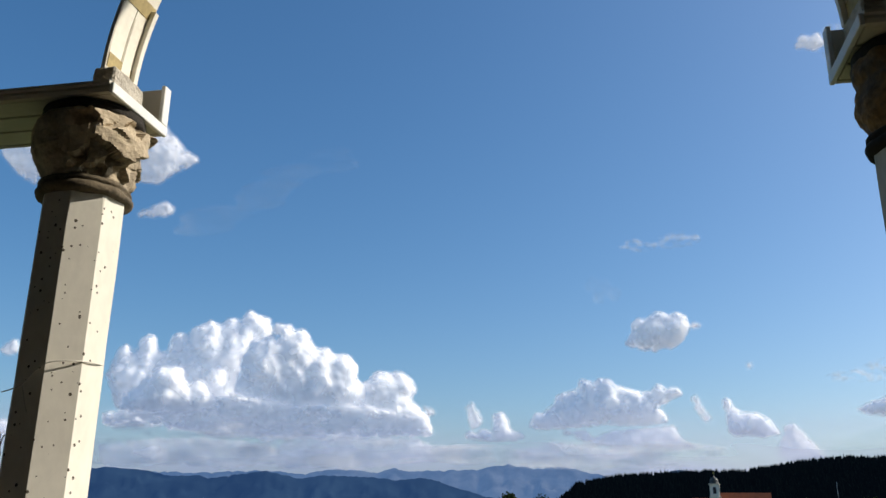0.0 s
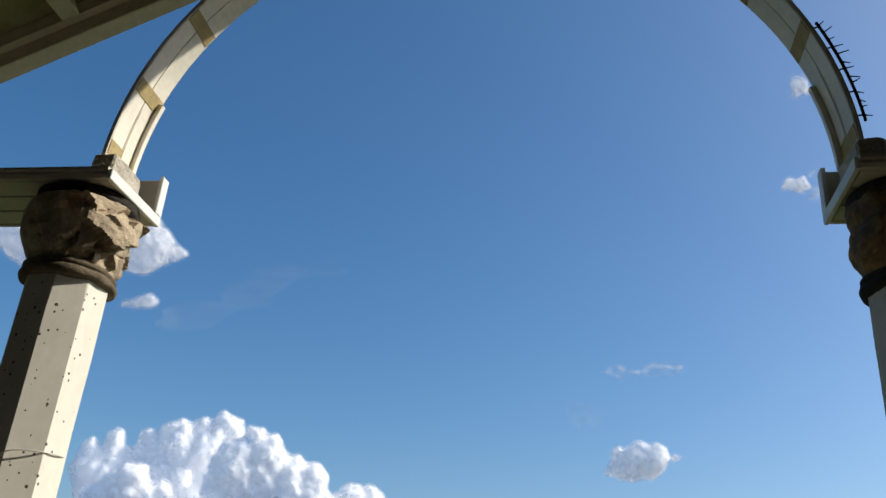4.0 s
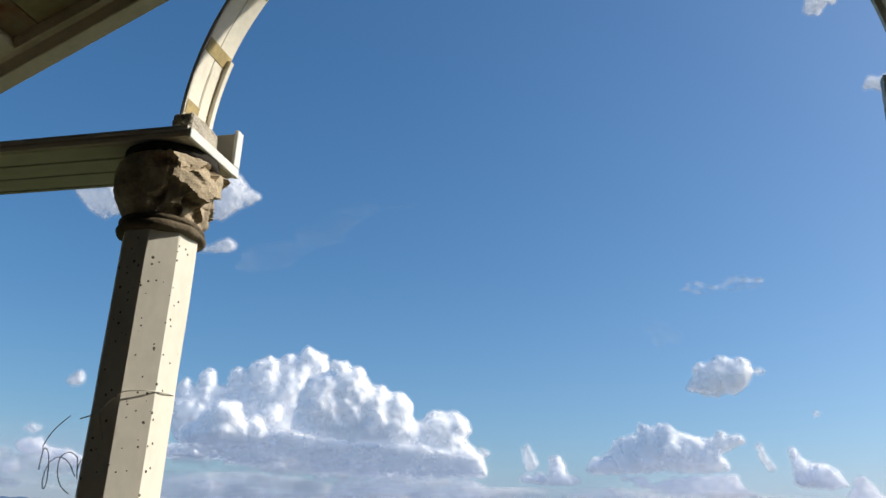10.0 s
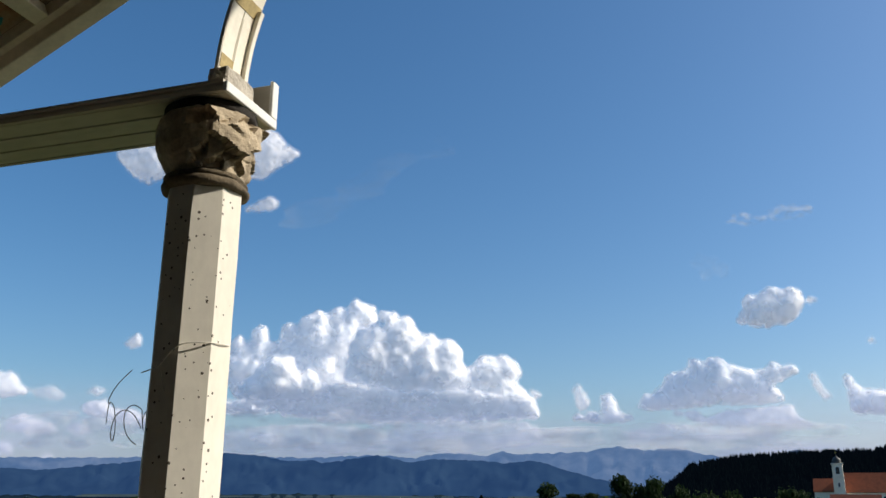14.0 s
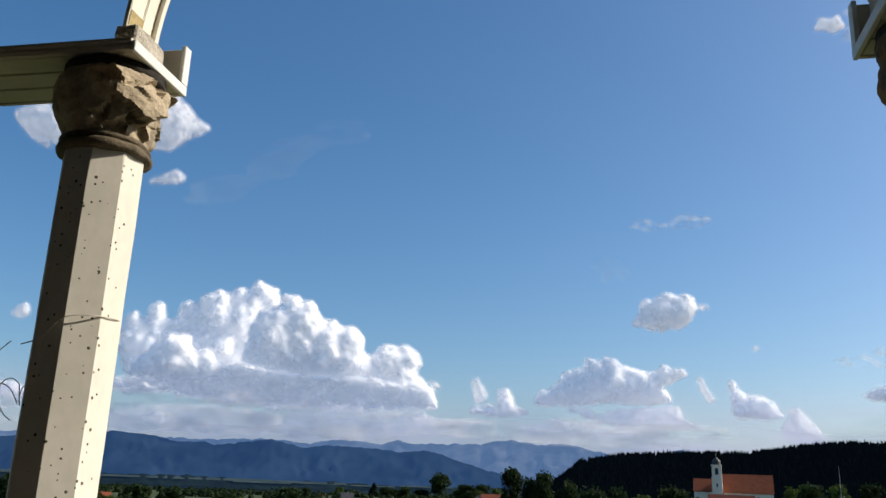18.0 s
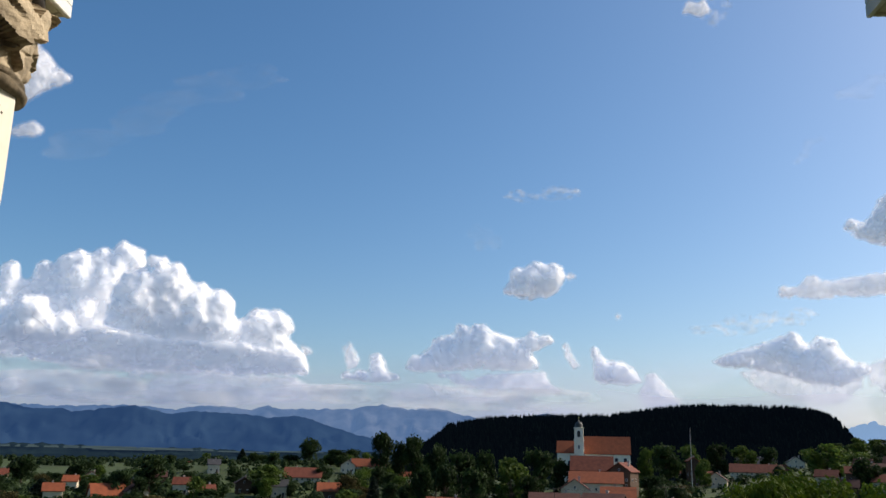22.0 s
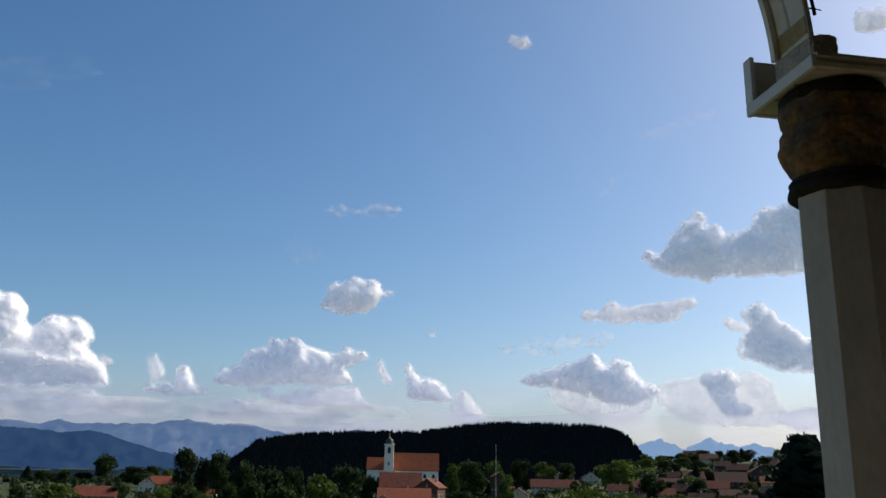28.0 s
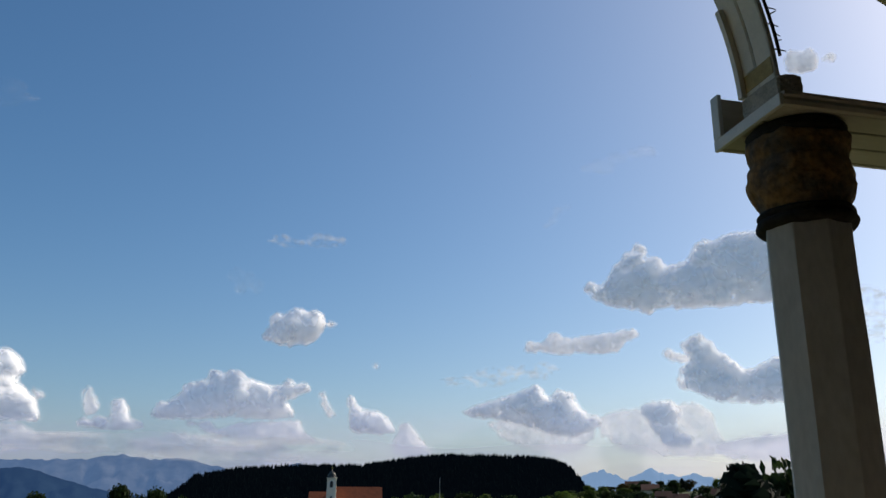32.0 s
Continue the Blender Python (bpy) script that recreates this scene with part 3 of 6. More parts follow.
# pale fields that show between the valley woods, haze painted in as a glow
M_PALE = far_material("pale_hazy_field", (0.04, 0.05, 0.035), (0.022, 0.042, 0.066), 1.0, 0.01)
for az, d, w, l in ((25.5, 2470, 330, 150), (19.5, 2460, 200, 140), (12, 2480, 150, 90), (37, 2470, 280, 150), (31, 2450, 180, 110), (22.5, 2380, 150, 80), (15.5, 2400, 120, 70)):
    bm = bmesh.new()
    x, y = polar(az, d)
    bmesh.ops.create_grid(bm, x_segments=14, y_segments=4, size=0.5)
    rz = Matrix.Rotation(radians(az), 4, "Z")
    for v in bm.verts:
        p = rz @ Vector((v.co.x * w * (1 + 0.25 * noise.noise(v.co * 6)), v.co.y * l, 0))
        v.co = Vector((x + p.x, y + p.y, 7.2 + (d - 2470) * 0.045 + v.co.y * l * 0.045))
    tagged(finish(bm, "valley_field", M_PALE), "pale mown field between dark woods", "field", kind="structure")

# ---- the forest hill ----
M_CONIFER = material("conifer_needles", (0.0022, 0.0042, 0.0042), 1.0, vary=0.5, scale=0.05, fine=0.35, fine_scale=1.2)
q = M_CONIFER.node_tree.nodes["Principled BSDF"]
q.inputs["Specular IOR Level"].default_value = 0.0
q.inputs["Emission Color"].default_value, q.inputs["Emission Strength"].default_value = (0.0009, 0.0018, 0.0034, 1), 1.0          # a faint glow painted on for the haze in between
HILL = [(6.0, -0.4), (4.2, 0.2), (3.3, 0.75), (2.3, 1.65), (-0.3, 2.1), (-4.4, 2.38), (-8.1, 2.38), (-11.0, 2.86), (-13.5, 3.12), (-17, 3.05), (-19.6, 2.98), (-20.9, 2.75), (-21.7, 2.3), (-22.2, 1.7), (-22.8, 0.9), (-23.9, 0.1), (-27, -0.4)]
HILL_D = 1350.0
hx, hy = [-k[0] for k in HILL], [k[1] for k in HILL]


def hill_z(az, d):
    el = float(np.interp(-az, hx, hy))
    top = EYE_Z + 3.0 + HILL_D * math.tan(radians(el))
    t = (d - (HILL_D - 420)) / 420
    if t > 1:
        return top - (t - 1) * 40
    return -18 + (top + 18) * ease(0, 1, max(0, t)) ** 0.8


bm = bmesh.new()
grid = []
for i in range(121):
    az = 6.0 - 33.0 * i / 120
    col = []
    for j in range(15):
        d = HILL_D - 420 + 560 * j / 14
        x, y = polar(az, d)
        col.append(bm.verts.new((x, y, hill_z(az, d))))
    grid.append(col)
for a, b in zip(grid, grid[1:]):
    for j in range(14):
        bm.faces.new((a[j], b[j], b[j + 1], a[j + 1]))
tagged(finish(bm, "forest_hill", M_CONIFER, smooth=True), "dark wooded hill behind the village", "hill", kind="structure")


def conifer_points(verts, faces, x, y, z, h, r, rng, tiers=4, sides=6):
    for k in range(tiers):
        z0, z1 = z + h * (0.08 + 0.80 * k / tiers), z + h * min(1.0, 0.08 + 0.80 * (k + 1.55) / tiers)
        rr = r * (1 - 0.80 * k / tiers)
        base = len(verts)
        turn = rng.random() * 6.28
        for i in range(sides):
            q = rr * (0.72 + 0.5 * rng.random())
            verts.append((x + q * math.cos(turn + 6.283 * i / sides), y + q * math.sin(turn + 6.283 * i / sides), z0 - rng.random() * 0.08 * h))
        verts.append((x, y, z1))
        for i in range(sides):
            faces.append((base + i, base + (i + 1) % sides, base + sides))


def from_lists(name, verts, faces, mat, smooth=False):
    me = bpy.data.meshes.new(name)
    me.from_pydata(verts, [], faces)
    me.materials.append(mat)
    if smooth:
        me.shade_smooth()
    return new(name, me)


rng = random.Random(5)
verts, faces = [], []
for k in range(7000):
    az = rng.uniform(-23.7, 4.6)
    d = HILL_D - 400 + 430 * rng.random() ** 0.75
    x, y = polar(az, d)
    h = rng.uniform(8, 14) if d > HILL_D - 330 else rng.uniform(9, 14)
    conifer_points(verts, faces, x, y, hill_z(az, d) - 1, h, rng.uniform(2.2, 3.2), rng, 3, 5)
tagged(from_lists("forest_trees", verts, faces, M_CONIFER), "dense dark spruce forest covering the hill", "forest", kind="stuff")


# ---- clouds ----
CLOUD_GLOW = (0.37, 0.44, 0.60, 1)              # glow painted into the clouds for lit air and brighter shaded sides


def cloud_material(name, alpha_lo=1.0, alpha_hi=1.0, scale=0.02, lo=0.38, hi=0.62, glow=0.05, stretch=(1, 1, 1), soft=0.5):
    """Sunlit cloud droplets with an added glow of their own; an alpha below one lets the sky through in torn patches.
    """
    m = bpy.data.materials.new(name)
    m.use_nodes = True
    n, l = m.node_tree.nodes, m.node_tree.links
    n.clear()
    out = n.new("ShaderNodeOutputMaterial")
    dif = n.new("ShaderNodeBsdfDiffuse")
    dif.inputs["Color"].default_value = (0.86, 0.85, 0.84, 1)
    tr = n.new("ShaderNodeBsdfTranslucent")
    tr.inputs["Color"].default_value = (0.90, 0.89, 0.88, 1)
    mix = n.new("ShaderNodeMixShader")
    mix.inputs[0].default_value = soft
    l.new(dif.outputs[0], mix.inputs[1])
    l.new(tr.outputs[0], mix.inputs[2])
    air = n.new("ShaderNodeEmission")
    air.inputs["Color"].default_value, air.inputs["Strength"].default_value = CLOUD_GLOW, glow
    add = n.new("ShaderNodeAddShader")
    l.new(mix.outputs[0], add.inputs[0])
    l.new(air.outputs[0], add.inputs[1])
    last = add.outputs[0]
    if alpha_lo < 1.0 or alpha_hi < 1.0:
        tc = n.new("ShaderNodeTexCoord")
        mp = n.new("ShaderNodeMapping")
        mp.inputs["Scale"].default_value = stretch
        l.new(tc.outputs["Object"], mp.inputs["Vector"])
        no = n.new("ShaderNodeTexNoise")
        no.inputs["Scale"].default_value, no.inputs["Detail"].default_value, no.inputs["Roughness"].default_value = scale, 2, 0.5
        l.new(mp.outputs[0], no.inputs["Vector"])
        mr = n.new("ShaderNodeMapRange")
        mr.interpolation_type = "SMOOTHSTEP"
        mr.inputs["From Min"].default_value, mr.inputs["From Max"].default_value = lo, hi
        mr.inputs["To Min"].default_value, mr.inputs["To Max"].default_value = alpha_lo, alpha_hi
        l.new(no.outputs["Fac"], mr.inputs["Value"])
        tp = n.new("ShaderNodeBsdfTransparent")
        mx = n.new("ShaderNodeMixShader")
        l.new(mr.outputs[0], mx.inputs[0])
        l.new(tp.outputs[0], mx.inputs[1])
        l.new(last, mx.inputs[2])
        last = mx.outputs[0]
    l.new(last, out.inputs["Surface"])
    return m


def dense_cloud_material():
    """A thick cloud: light enters, scatters some tens of metres and leaves again."""
    m = bpy.data.materials.new("dense_cloud")
    m.use_nodes = True
    n, l = m.node_tree.nodes, m.node_tree.links
    b = n["Principled BSDF"]
    b.inputs["Base Color"].default_value = (0.95, 0.94, 0.93, 1)
    b.inputs["Roughness"].default_value, b.inputs["Specular IOR Level"].default_value = 1.0, 0.0
    b.inputs["Subsurface Weight"].default_value, b.inputs["Subsurface Scale"].default_value = 1.0, 46.0
    b.inputs["Subsurface Radius"].default_value = (1.0, 1.0, 1.0)
    b.inputs["Subsurface Anisotropy"].default_value = 0.6
    # added emission that lifts the cloud's shaded sides
    b.inputs["Emission Color"].default_value, b.inputs["Emission Strength"].default_value = CLOUD_GLOW, 0.20
    return m


M_CLOUD = dense_cloud_material()
EDGE_ALPHA = ((0.22, 0.34), (0.06, 0.18))
SHELLS = [cloud_material(f"cloud_edge_{w}", a, b, 0.014, glow=0.25, soft=0.25) for w, (a, b) in zip(("thick", "thin"), EDGE_ALPHA)]
THIN = {}


def thin_shells(much):
    """The layers of a cloud too thin to hide the sky behind it."""
    if much not in THIN:
        THIN[much] = [cloud_material(f"thin_cloud_{w}", a * much, b * much, 0.014, glow=0.25, soft=0.4) for w, (a, b) in zip(("heart", "thick", "thin", "faint"), ((0.50, 0.66), (0.28, 0.44), (0.12, 0.28), (0.02, 0.14)))]
    return THIN[much]


M_VEIL = cloud_material("thin_cloud_veil", 0.0, 0.09, 0.018, stretch=(1, 1, 1.5), lo=0.44, hi=0.74)
M_BANK = cloud_material("hazy_cloud_bank", 0.0, 0.16, 0.0045, stretch=(1, 1, 3.0), lo=0.38, hi=0.70, glow=0.09)
M_WISP = cloud_material("high_wisp", 0.0, 0.020, 0.0035, lo=0.25, hi=0.85)
CLOUD_D = 4550.0


def union_mesh(name, puffs, voxel, seed, swell=0.0, fine=0.0):
    """One skin round all the puffs (x, y, z, rx, ry, rz), made uneven by noise."""
    q = np.array(puffs)
    verts, faces, base = [], [], 0
    for level, pick in ((1, q[:, 3] < 24), (2, q[:, 3] >= 24)):
        bm = bmesh.new()
        bmesh.ops.create_icosphere(bm, subdivisions=level, radius=1.0)
        unit = np.array([v.co for v in bm.verts])
        tris = np.array([[v.index for v in f.verts] for f in bm.faces])
        bm.free()
        p = q[pick]
        verts.append((p[:, None, :3] + unit[None] * (p[:, None, 3:] + swell)).reshape(-1, 3))
        faces.append((tris[None] + (np.arange(len(p)) * len(unit))[:, None, None]).reshape(-1, 3) + base)
        base += len(verts[-1])
    verts, faces = np.concatenate(verts), np.concatenate(faces)
    me = bpy.data.meshes.new(name)
    me.from_pydata(verts.tolist(), [], faces.tolist())
    tmp = bpy.data.objects.new("tmp", me)
    scene.collection.objects.link(tmp)
    mod = tmp.modifiers.new("skin", "REMESH")
    mod.mode, mod.voxel_size = "VOXEL", voxel
    soft = tmp.modifiers.new("soft", "SMOOTH")
    soft.factor, soft.iterations = 0.5, 4
    out = bpy.data.meshes.new_from_object(tmp.evaluated_get(bpy.context.evaluated_depsgraph_get()))
    bpy.data.objects.remove(tmp)
    bpy.data.meshes.remove(me)
    if fine:
        n = len(out.vertices)
        co, no = np.empty(n * 3), np.empty(n * 3)
        out.vertices.foreach_get("co", co)
        out.vertices.foreach_get("normal", no)
        co, no = co.reshape(-1, 3), no.reshape(-1, 3)
        off = Vector((seed * 31.7, seed * 17.3, 0))
        lift = np.array([noise.fractal(Vector(p) / 40 + off, 1.0, 2.1, 2) for p in co])
        co += no * (fine * lift)[:, None]
        out.vertices.foreach_set("co", co.ravel())
    out.name = name
    out.shade_smooth()
    out.update()
    return out


def inside_depth(poly, pts):
    """How far each point lies inside a closed outline; negative outside."""
    a, b = poly, np.roll(poly, -1, axis=0)
    inside = np.zeros(len(pts), bool)
    best = np.full(len(pts), 1e9)
    for p, q in zip(a, b):
        d = q - p
        t = np.clip(((pts - p) @ d) / max(1e-9, d @ d), 0, 1)
        best = np.minimum(best, np.hypot(*(pts - p - t[:, None] * d).T))
        cross = (p[1] > pts[:, 1]) != (q[1] > pts[:, 1])
        xx = p[0] + (pts[:, 1] - p[1]) * d[0] / (d[1] if abs(d[1]) > 1e-9 else 1e-9)
        inside ^= cross & (pts[:, 0] < xx)
    return np.where(inside, best, -best)


def cloud(label, outline, seed, lean=0.1, off=0.0, thin=0.0, deep=110.0, owner=None):
    """A cumulus heaped up of billows on billows. outline: its rough outer shape as (azimuth, elevation) seen from the balcony; lean: how far its crown hangs over its base."""
    rng = random.Random(seed)
    nrg = np.random.default_rng(seed)
    dist = CLOUD_D + off
    k = dist * math.pi / 180
    az0, el0 = sum(p[0] for p in outline) / len(outline), min(p[1] for p in outline)
    poly = np.array([(-(a - az0) * k, (e - el0) * k) for a, e in outline])
    lo, hi = poly.min(0), poly.max(0)
    area = 0.5 * abs(np.dot(poly[:, 0], np.roll(poly[:, 1], 1)) - np.dot(poly[:, 1], np.roll(poly[:, 0], 1)))
    found = []

    def heap(count, r_lo, r_hi, bury, front):
        pts = lo + (hi - lo) * nrg.random((int(count * 5), 2))
        d = inside_depth(poly, pts)
        kept = 0
        for (u, w), e in zip(pts, d):
            r = e * rng.uniform(*bury)
            if r < r_lo or kept >= count:
                continue
            r = min(r, r_hi * rng.uniform(0.55, 1.0))
            half = deep * (1 - math.exp(-e / deep))
            swell = half * (0.6 * noise.noise(Vector((u / 190, w / 120, seed * 3.7))) + 0.4 * noise.noise(Vector((u / 80, w / 50, seed * 1.3))))
            y = -front * (half + swell - 0.15 * r) if front else rng.uniform(-0.3, 0.3) * half
            found.append((u, y - lean * w, w, r))
            kept += 1

    heap(area / 5200 + 4, 7, 95, (0.80, 0.98), 0.0)
    heap(area / 1500 + 10, 6, 58, (0.75, 0.98), 0.9)
    heap(area / 620 + 16, 8, 30, (0.85, 1.08), 1.0)
    for p, q in zip(poly, np.roll(poly, -1, axis=0)):    # billows along the rim, few along the flat base
        d = q - p
        length = max(1e-6, float(np.hypot(*d)))
        nrm = np.array((-d[1], d[0])) / length
        if inside_depth(poly, ((p + q) / 2 + nrm * 0.5)[None])[0] < 0:
            nrm = -nrm
        for j in range(int(length / 11) + 1):
            r = rng.uniform(7, 20) * (0.75 if area < 12000 else 1.0)
            if nrm[1] > 0.6 and rng.random() < 0.7:
                continue
            c = p + d * rng.random() + nrm * r * rng.uniform(0.45, 0.9)
            if inside_depth(poly, c[None])[0] > 0.4 * r:
                found.append((c[0], rng.uniform(-0.6, 0.2) * r - lean * c[1], c[1], r))
    for u, y, w, r in list(found):                       # small billows on the larger ones
        for j in range(11 if r > 32 else 6 if r > 18 else 2):
            dv = Vector((rng.gauss(0, 1), rng.gauss(-1.0, 1), rng.gauss(0.3, 1))).normalized()
            s = r * rng.uniform(0.20, 0.40)
            if s > 6.5:
                found.append((u + dv.x * r * 0.86, y + dv.y * r * 0.86, w + dv.z * r * 0.86, s))
    cx, cy = polar(az0, dist)
    cz = EYE_Z + dist * math.tan(radians(el0))
    rise = 1 / math.cos(radians(el0)) ** 2
    puffs = []
    for u, y, w, r in found:
        x, yy = polar(az0 - u / k, dist + y)
        z = (dist + y) * math.tan(radians(el0 + w / k)) - dist * math.tan(radians(el0))
        puffs.append((x - cx, yy - cy, z, r, r, r * rise * 0.96))
    name = "cloud" if owner is None else "tower"
    coarse = 11.0 if area > 60000 else 9.0
    if thin:
        mats, steps = thin_shells(thin), (-5.0, 2.0, 8.0, 15.0)
    else:
        mats, steps = [M_CLOUD] + SHELLS, (-4.0, 5.0, 11.0)
    ob = None
    for step, mat in zip(steps, mats):
        core = ob is None
        me = union_mesh(name if core else "soft_edge", puffs, (6.0 if core else coarse), seed, swell=step, fine=(5.0 if core else 0.0))
        me.materials.clear()
        me.materials.append(mat)
        if core:
            ob = new(name, me)
            ob.location = (cx, cy, cz)
            if owner is None:
                tagged(ob, label, "cloud")
            else:
                ob.parent = owner
                ob.location = Vector((cx, cy, cz)) - owner.location
        else:
            new("soft_edge", me).parent = ob
    return ob


def veil(label, az, el, wide, high, count, seed, mat=None, tilt=0.0, dist=CLOUD_D + 130):
    """A thin streaky sheet of cloud, made of long flat lenses."""
    rng = random.Random(seed)
    cx, cy = polar(az, dist)
    cz = EYE_Z + dist * math.tan(radians(el))
    k = dist * math.pi / 180
    turn = Matrix.Rotation(radians(az), 3, "Z") @ Matrix.Rotation(radians(tilt), 3, "Y")
    puffs = []
    for i in range(count):
        u, w = rng.uniform(-0.5, 0.5), rng.uniform(-0.5, 0.5)
        p = turn @ Vector((-u * wide * k, rng.uniform(-1, 1) * 25, w * high * k * (1 - abs(u))))
        puffs.append((p.x, p.y, p.z, wide * k * rng.uniform(0.07, 0.16), 14, high * k * rng.uniform(0.10, 0.24)))
    ob = None
    for step in (0.0, 5.0, 10.0, 16.0):
        me = union_mesh("cloud_veil" if ob is None else "soft_edge", puffs, max(9.0, wide * k / 90), seed, swell=step)
        me.materials.clear()
        me.materials.append(mat or M_VEIL)
        if ob is None:
            ob = tagged(new("cloud_veil", me), label, "cloud")
            ob.location = (cx, cy, cz)
        else:
            new("soft_edge", me).parent = ob
    return ob


great = cloud("towering white cumulus cloud with a grey base", [(31.87, 9.81), (31.40, 10.20), (30.86, 9.49), (30.59, 10.61), (30.16, 10.91), (29.72, 10.75), (29.53, 9.85), (28.95, 9.84), (28.66, 10.99), (28.09, 11.12), (27.68, 10.75), (27.48, 11.48), (26.38, 11.99), (25.67, 11.75), (25.22, 12.23), (24.37, 12.26), (23.92, 12.84), (23.36, 12.55), (22.60, 12.37), (22.42, 11.45), (23.17, 9.51), (24.27, 7.29), (25.18, 6.51), (29.63, 6.15), (31.47, 6.16), (32.39, 8.23)], 1, lean=0.15, deep=150)
cloud("", [(24.19, 9.95), (23.68, 10.89), (22.33, 11.31), (22.24, 12.05), (21.17, 12.04), (21.02, 11.58), (20.25, 11.80), (19.54, 10.54), (18.68, 10.61), (18.20, 10.17), (17.38, 10.27), (16.64, 9.48), (16.68, 8.63), (16.16, 8.15), (15.72, 6.86), (18.28, 6.45), (20.75, 6.48), (23.18, 6.66), (24.56, 7.44), (24.39, 8.86)], 2, off=-330, lean=0.15, deep=150, owner=great)
cloud("", [(16.89, 6.90), (16.36, 8.36), (15.76, 8.61), (15.54, 9.07), (14.89, 9.22), (14.32, 9.00), (13.78, 9.21), (13.04, 8.77), (12.69, 8.05), (13.09, 7.48), (12.49, 6.77), (11.86, 6.32), (11.56, 5.17), (13.84, 5.24), (15.70, 5.70)], 3, off=-250, lean=0.15, owner=great)
cloud("", [(31.32, 7.17), (30.44, 7.50), (30.00, 8.32), (29.24, 8.95), (28.44, 8.93), (27.91, 8.85), (27.81, 8.09), (27.32, 7.86), (26.88, 8.22), (26.36, 8.02), (25.72, 7.17), (25.31, 6.78), (26.79, 6.32), (29.62, 6.09), (31.30, 6.07)], 4, off=-420, lean=0.15, owner=great)
cloud("", [(32.33, 5.91), (28.44, 6.66), (24.27, 7.29), (20.79, 6.83), (15.80, 6.85), (12.07, 6.17), (11.63, 5.09), (14.54, 4.88), (19.86, 4.68), (24.96, 4.80), (29.49, 5.22), (32.21, 5.20)], 5, off=-60, lean=2.2, owner=great)
cloud("small scrap beside the great cumulus cloud", [(12.24, 6.97), (11.75, 6.81), (11.24, 6.50), (11.90, 6.32)], 6, thin=0.7)
cloud("pale lower shelf of the great cumulus", [(21.86, 4.01), (20.89, 4.55), (18.13, 4.85), (15.27, 4.85), (12.35, 4.84), (11.19, 3.91), (11.44, 3.28), (16.17, 2.88), (21.37, 2.71)], 7, off=-120, thin=0.5)
cloud("pale low cloud bank under the great cumulus", [(32.32, 3.95), (30.00, 4.45), (26.89, 4.60), (23.93, 4.51), (21.87, 4.11), (21.40, 2.99), (24.70, 2.69), (29.12, 2.58), (32.09, 2.51)], 8, off=-60, thin=0.42)
cloud("small bright puff under the great cumulus", [(26.78, 4.98), (25.93, 5.21), (24.88, 5.46), (24.34, 4.84), (25.62, 4.79)], 9, off=-420, thin=0.9)
cloud("small bright puff under the great cumulus", [(30.53, 3.55), (29.58, 4.08), (28.85, 3.99), (28.12, 3.64), (29.21, 3.27)], 10, off=-420, thin=0.9)
cloud("small bright puff under the great cumulus", [(22.87, 4.58), (22.29, 4.89), (21.38, 4.67), (22.07, 4.42)], 11, off=-420, thin=0.8)
cloud("small white cumulus cloud with a tower", [(9.41, 5.04), (9.13, 5.41), (8.56, 5.22), (8.39, 5.59), (7.56, 5.33), (7.50, 6.51), (7.02, 6.56), (6.62, 6.10), (6.33, 5.37), (5.57, 5.18), (5.60, 4.92), (7.53, 4.70), (8.65, 4.81), (9.25, 4.82)], 12)
cloud("small torn scrap of white cloud", [(9.06, 5.56), (9.33, 6.92), (8.97, 7.19), (8.64, 6.76), (8.23, 5.96), (8.54, 5.58)], 13, thin=0.7)
cloud("white cumulus cloud with a flat grey base", [(5.32, 5.59), (4.79, 6.46), (4.23, 6.55), (3.67, 6.93), (3.32, 7.69), (2.57, 7.90), (1.96, 7.99), (1.82, 8.66), (1.25, 8.60), (0.94, 8.09), (0.69, 8.69), (-0.07, 8.67), (-0.45, 8.15), (-1.21, 8.09), (-1.96, 7.81), (-2.82, 7.82), (-3.08, 8.31), (-3.64, 7.98), (-4.38, 8.07), (-4.71, 7.66), (-3.64, 7.10), (-3.12, 6.87), (-3.49, 6.36), (-4.00, 5.93), (-2.52, 5.69), (-0.29, 5.71), (2.32, 5.57), (4.57, 5.50)], 14, lean=0.25)
cloud("lower shelf of a white cumulus cloud", [(3.44, 5.46), (1.57, 5.37), (1.11, 4.87), (-0.30, 5.38), (-2.52, 5.54), (-4.03, 5.64), (-4.32, 4.92), (-5.16, 4.36), (-3.62, 4.22), (-1.79, 4.40), (-0.31, 4.29), (1.55, 4.64)], 15, off=-100, lean=0.15, thin=0.92)
cloud("pale shelf of cloud low over the mountains", [(6.38, 4.09), (3.79, 4.65), (1.55, 4.49), (-0.31, 4.18), (-2.71, 4.09), (-2.89, 3.73), (1.16, 3.48), (5.62, 3.49)], 16, thin=0.5)
cloud("small torn puff of cloud", [(-5.23, 7.49), (-5.60, 7.45), (-5.88, 6.58), (-6.34, 6.04), (-5.94, 5.93), (-5.51, 6.58)], 17, thin=0.85)
cloud("slanting white cumulus cloud", [(-7.08, 7.17), (-7.38, 7.28), (-7.65, 6.81), (-8.04, 6.34), (-8.49, 6.38), (-9.06, 6.25), (-9.78, 5.93), (-9.94, 5.49), (-10.32, 5.05), (-9.46, 4.85), (-8.34, 4.94), (-7.40, 5.03), (-7.27, 5.51), (-7.29, 6.43)], 18)
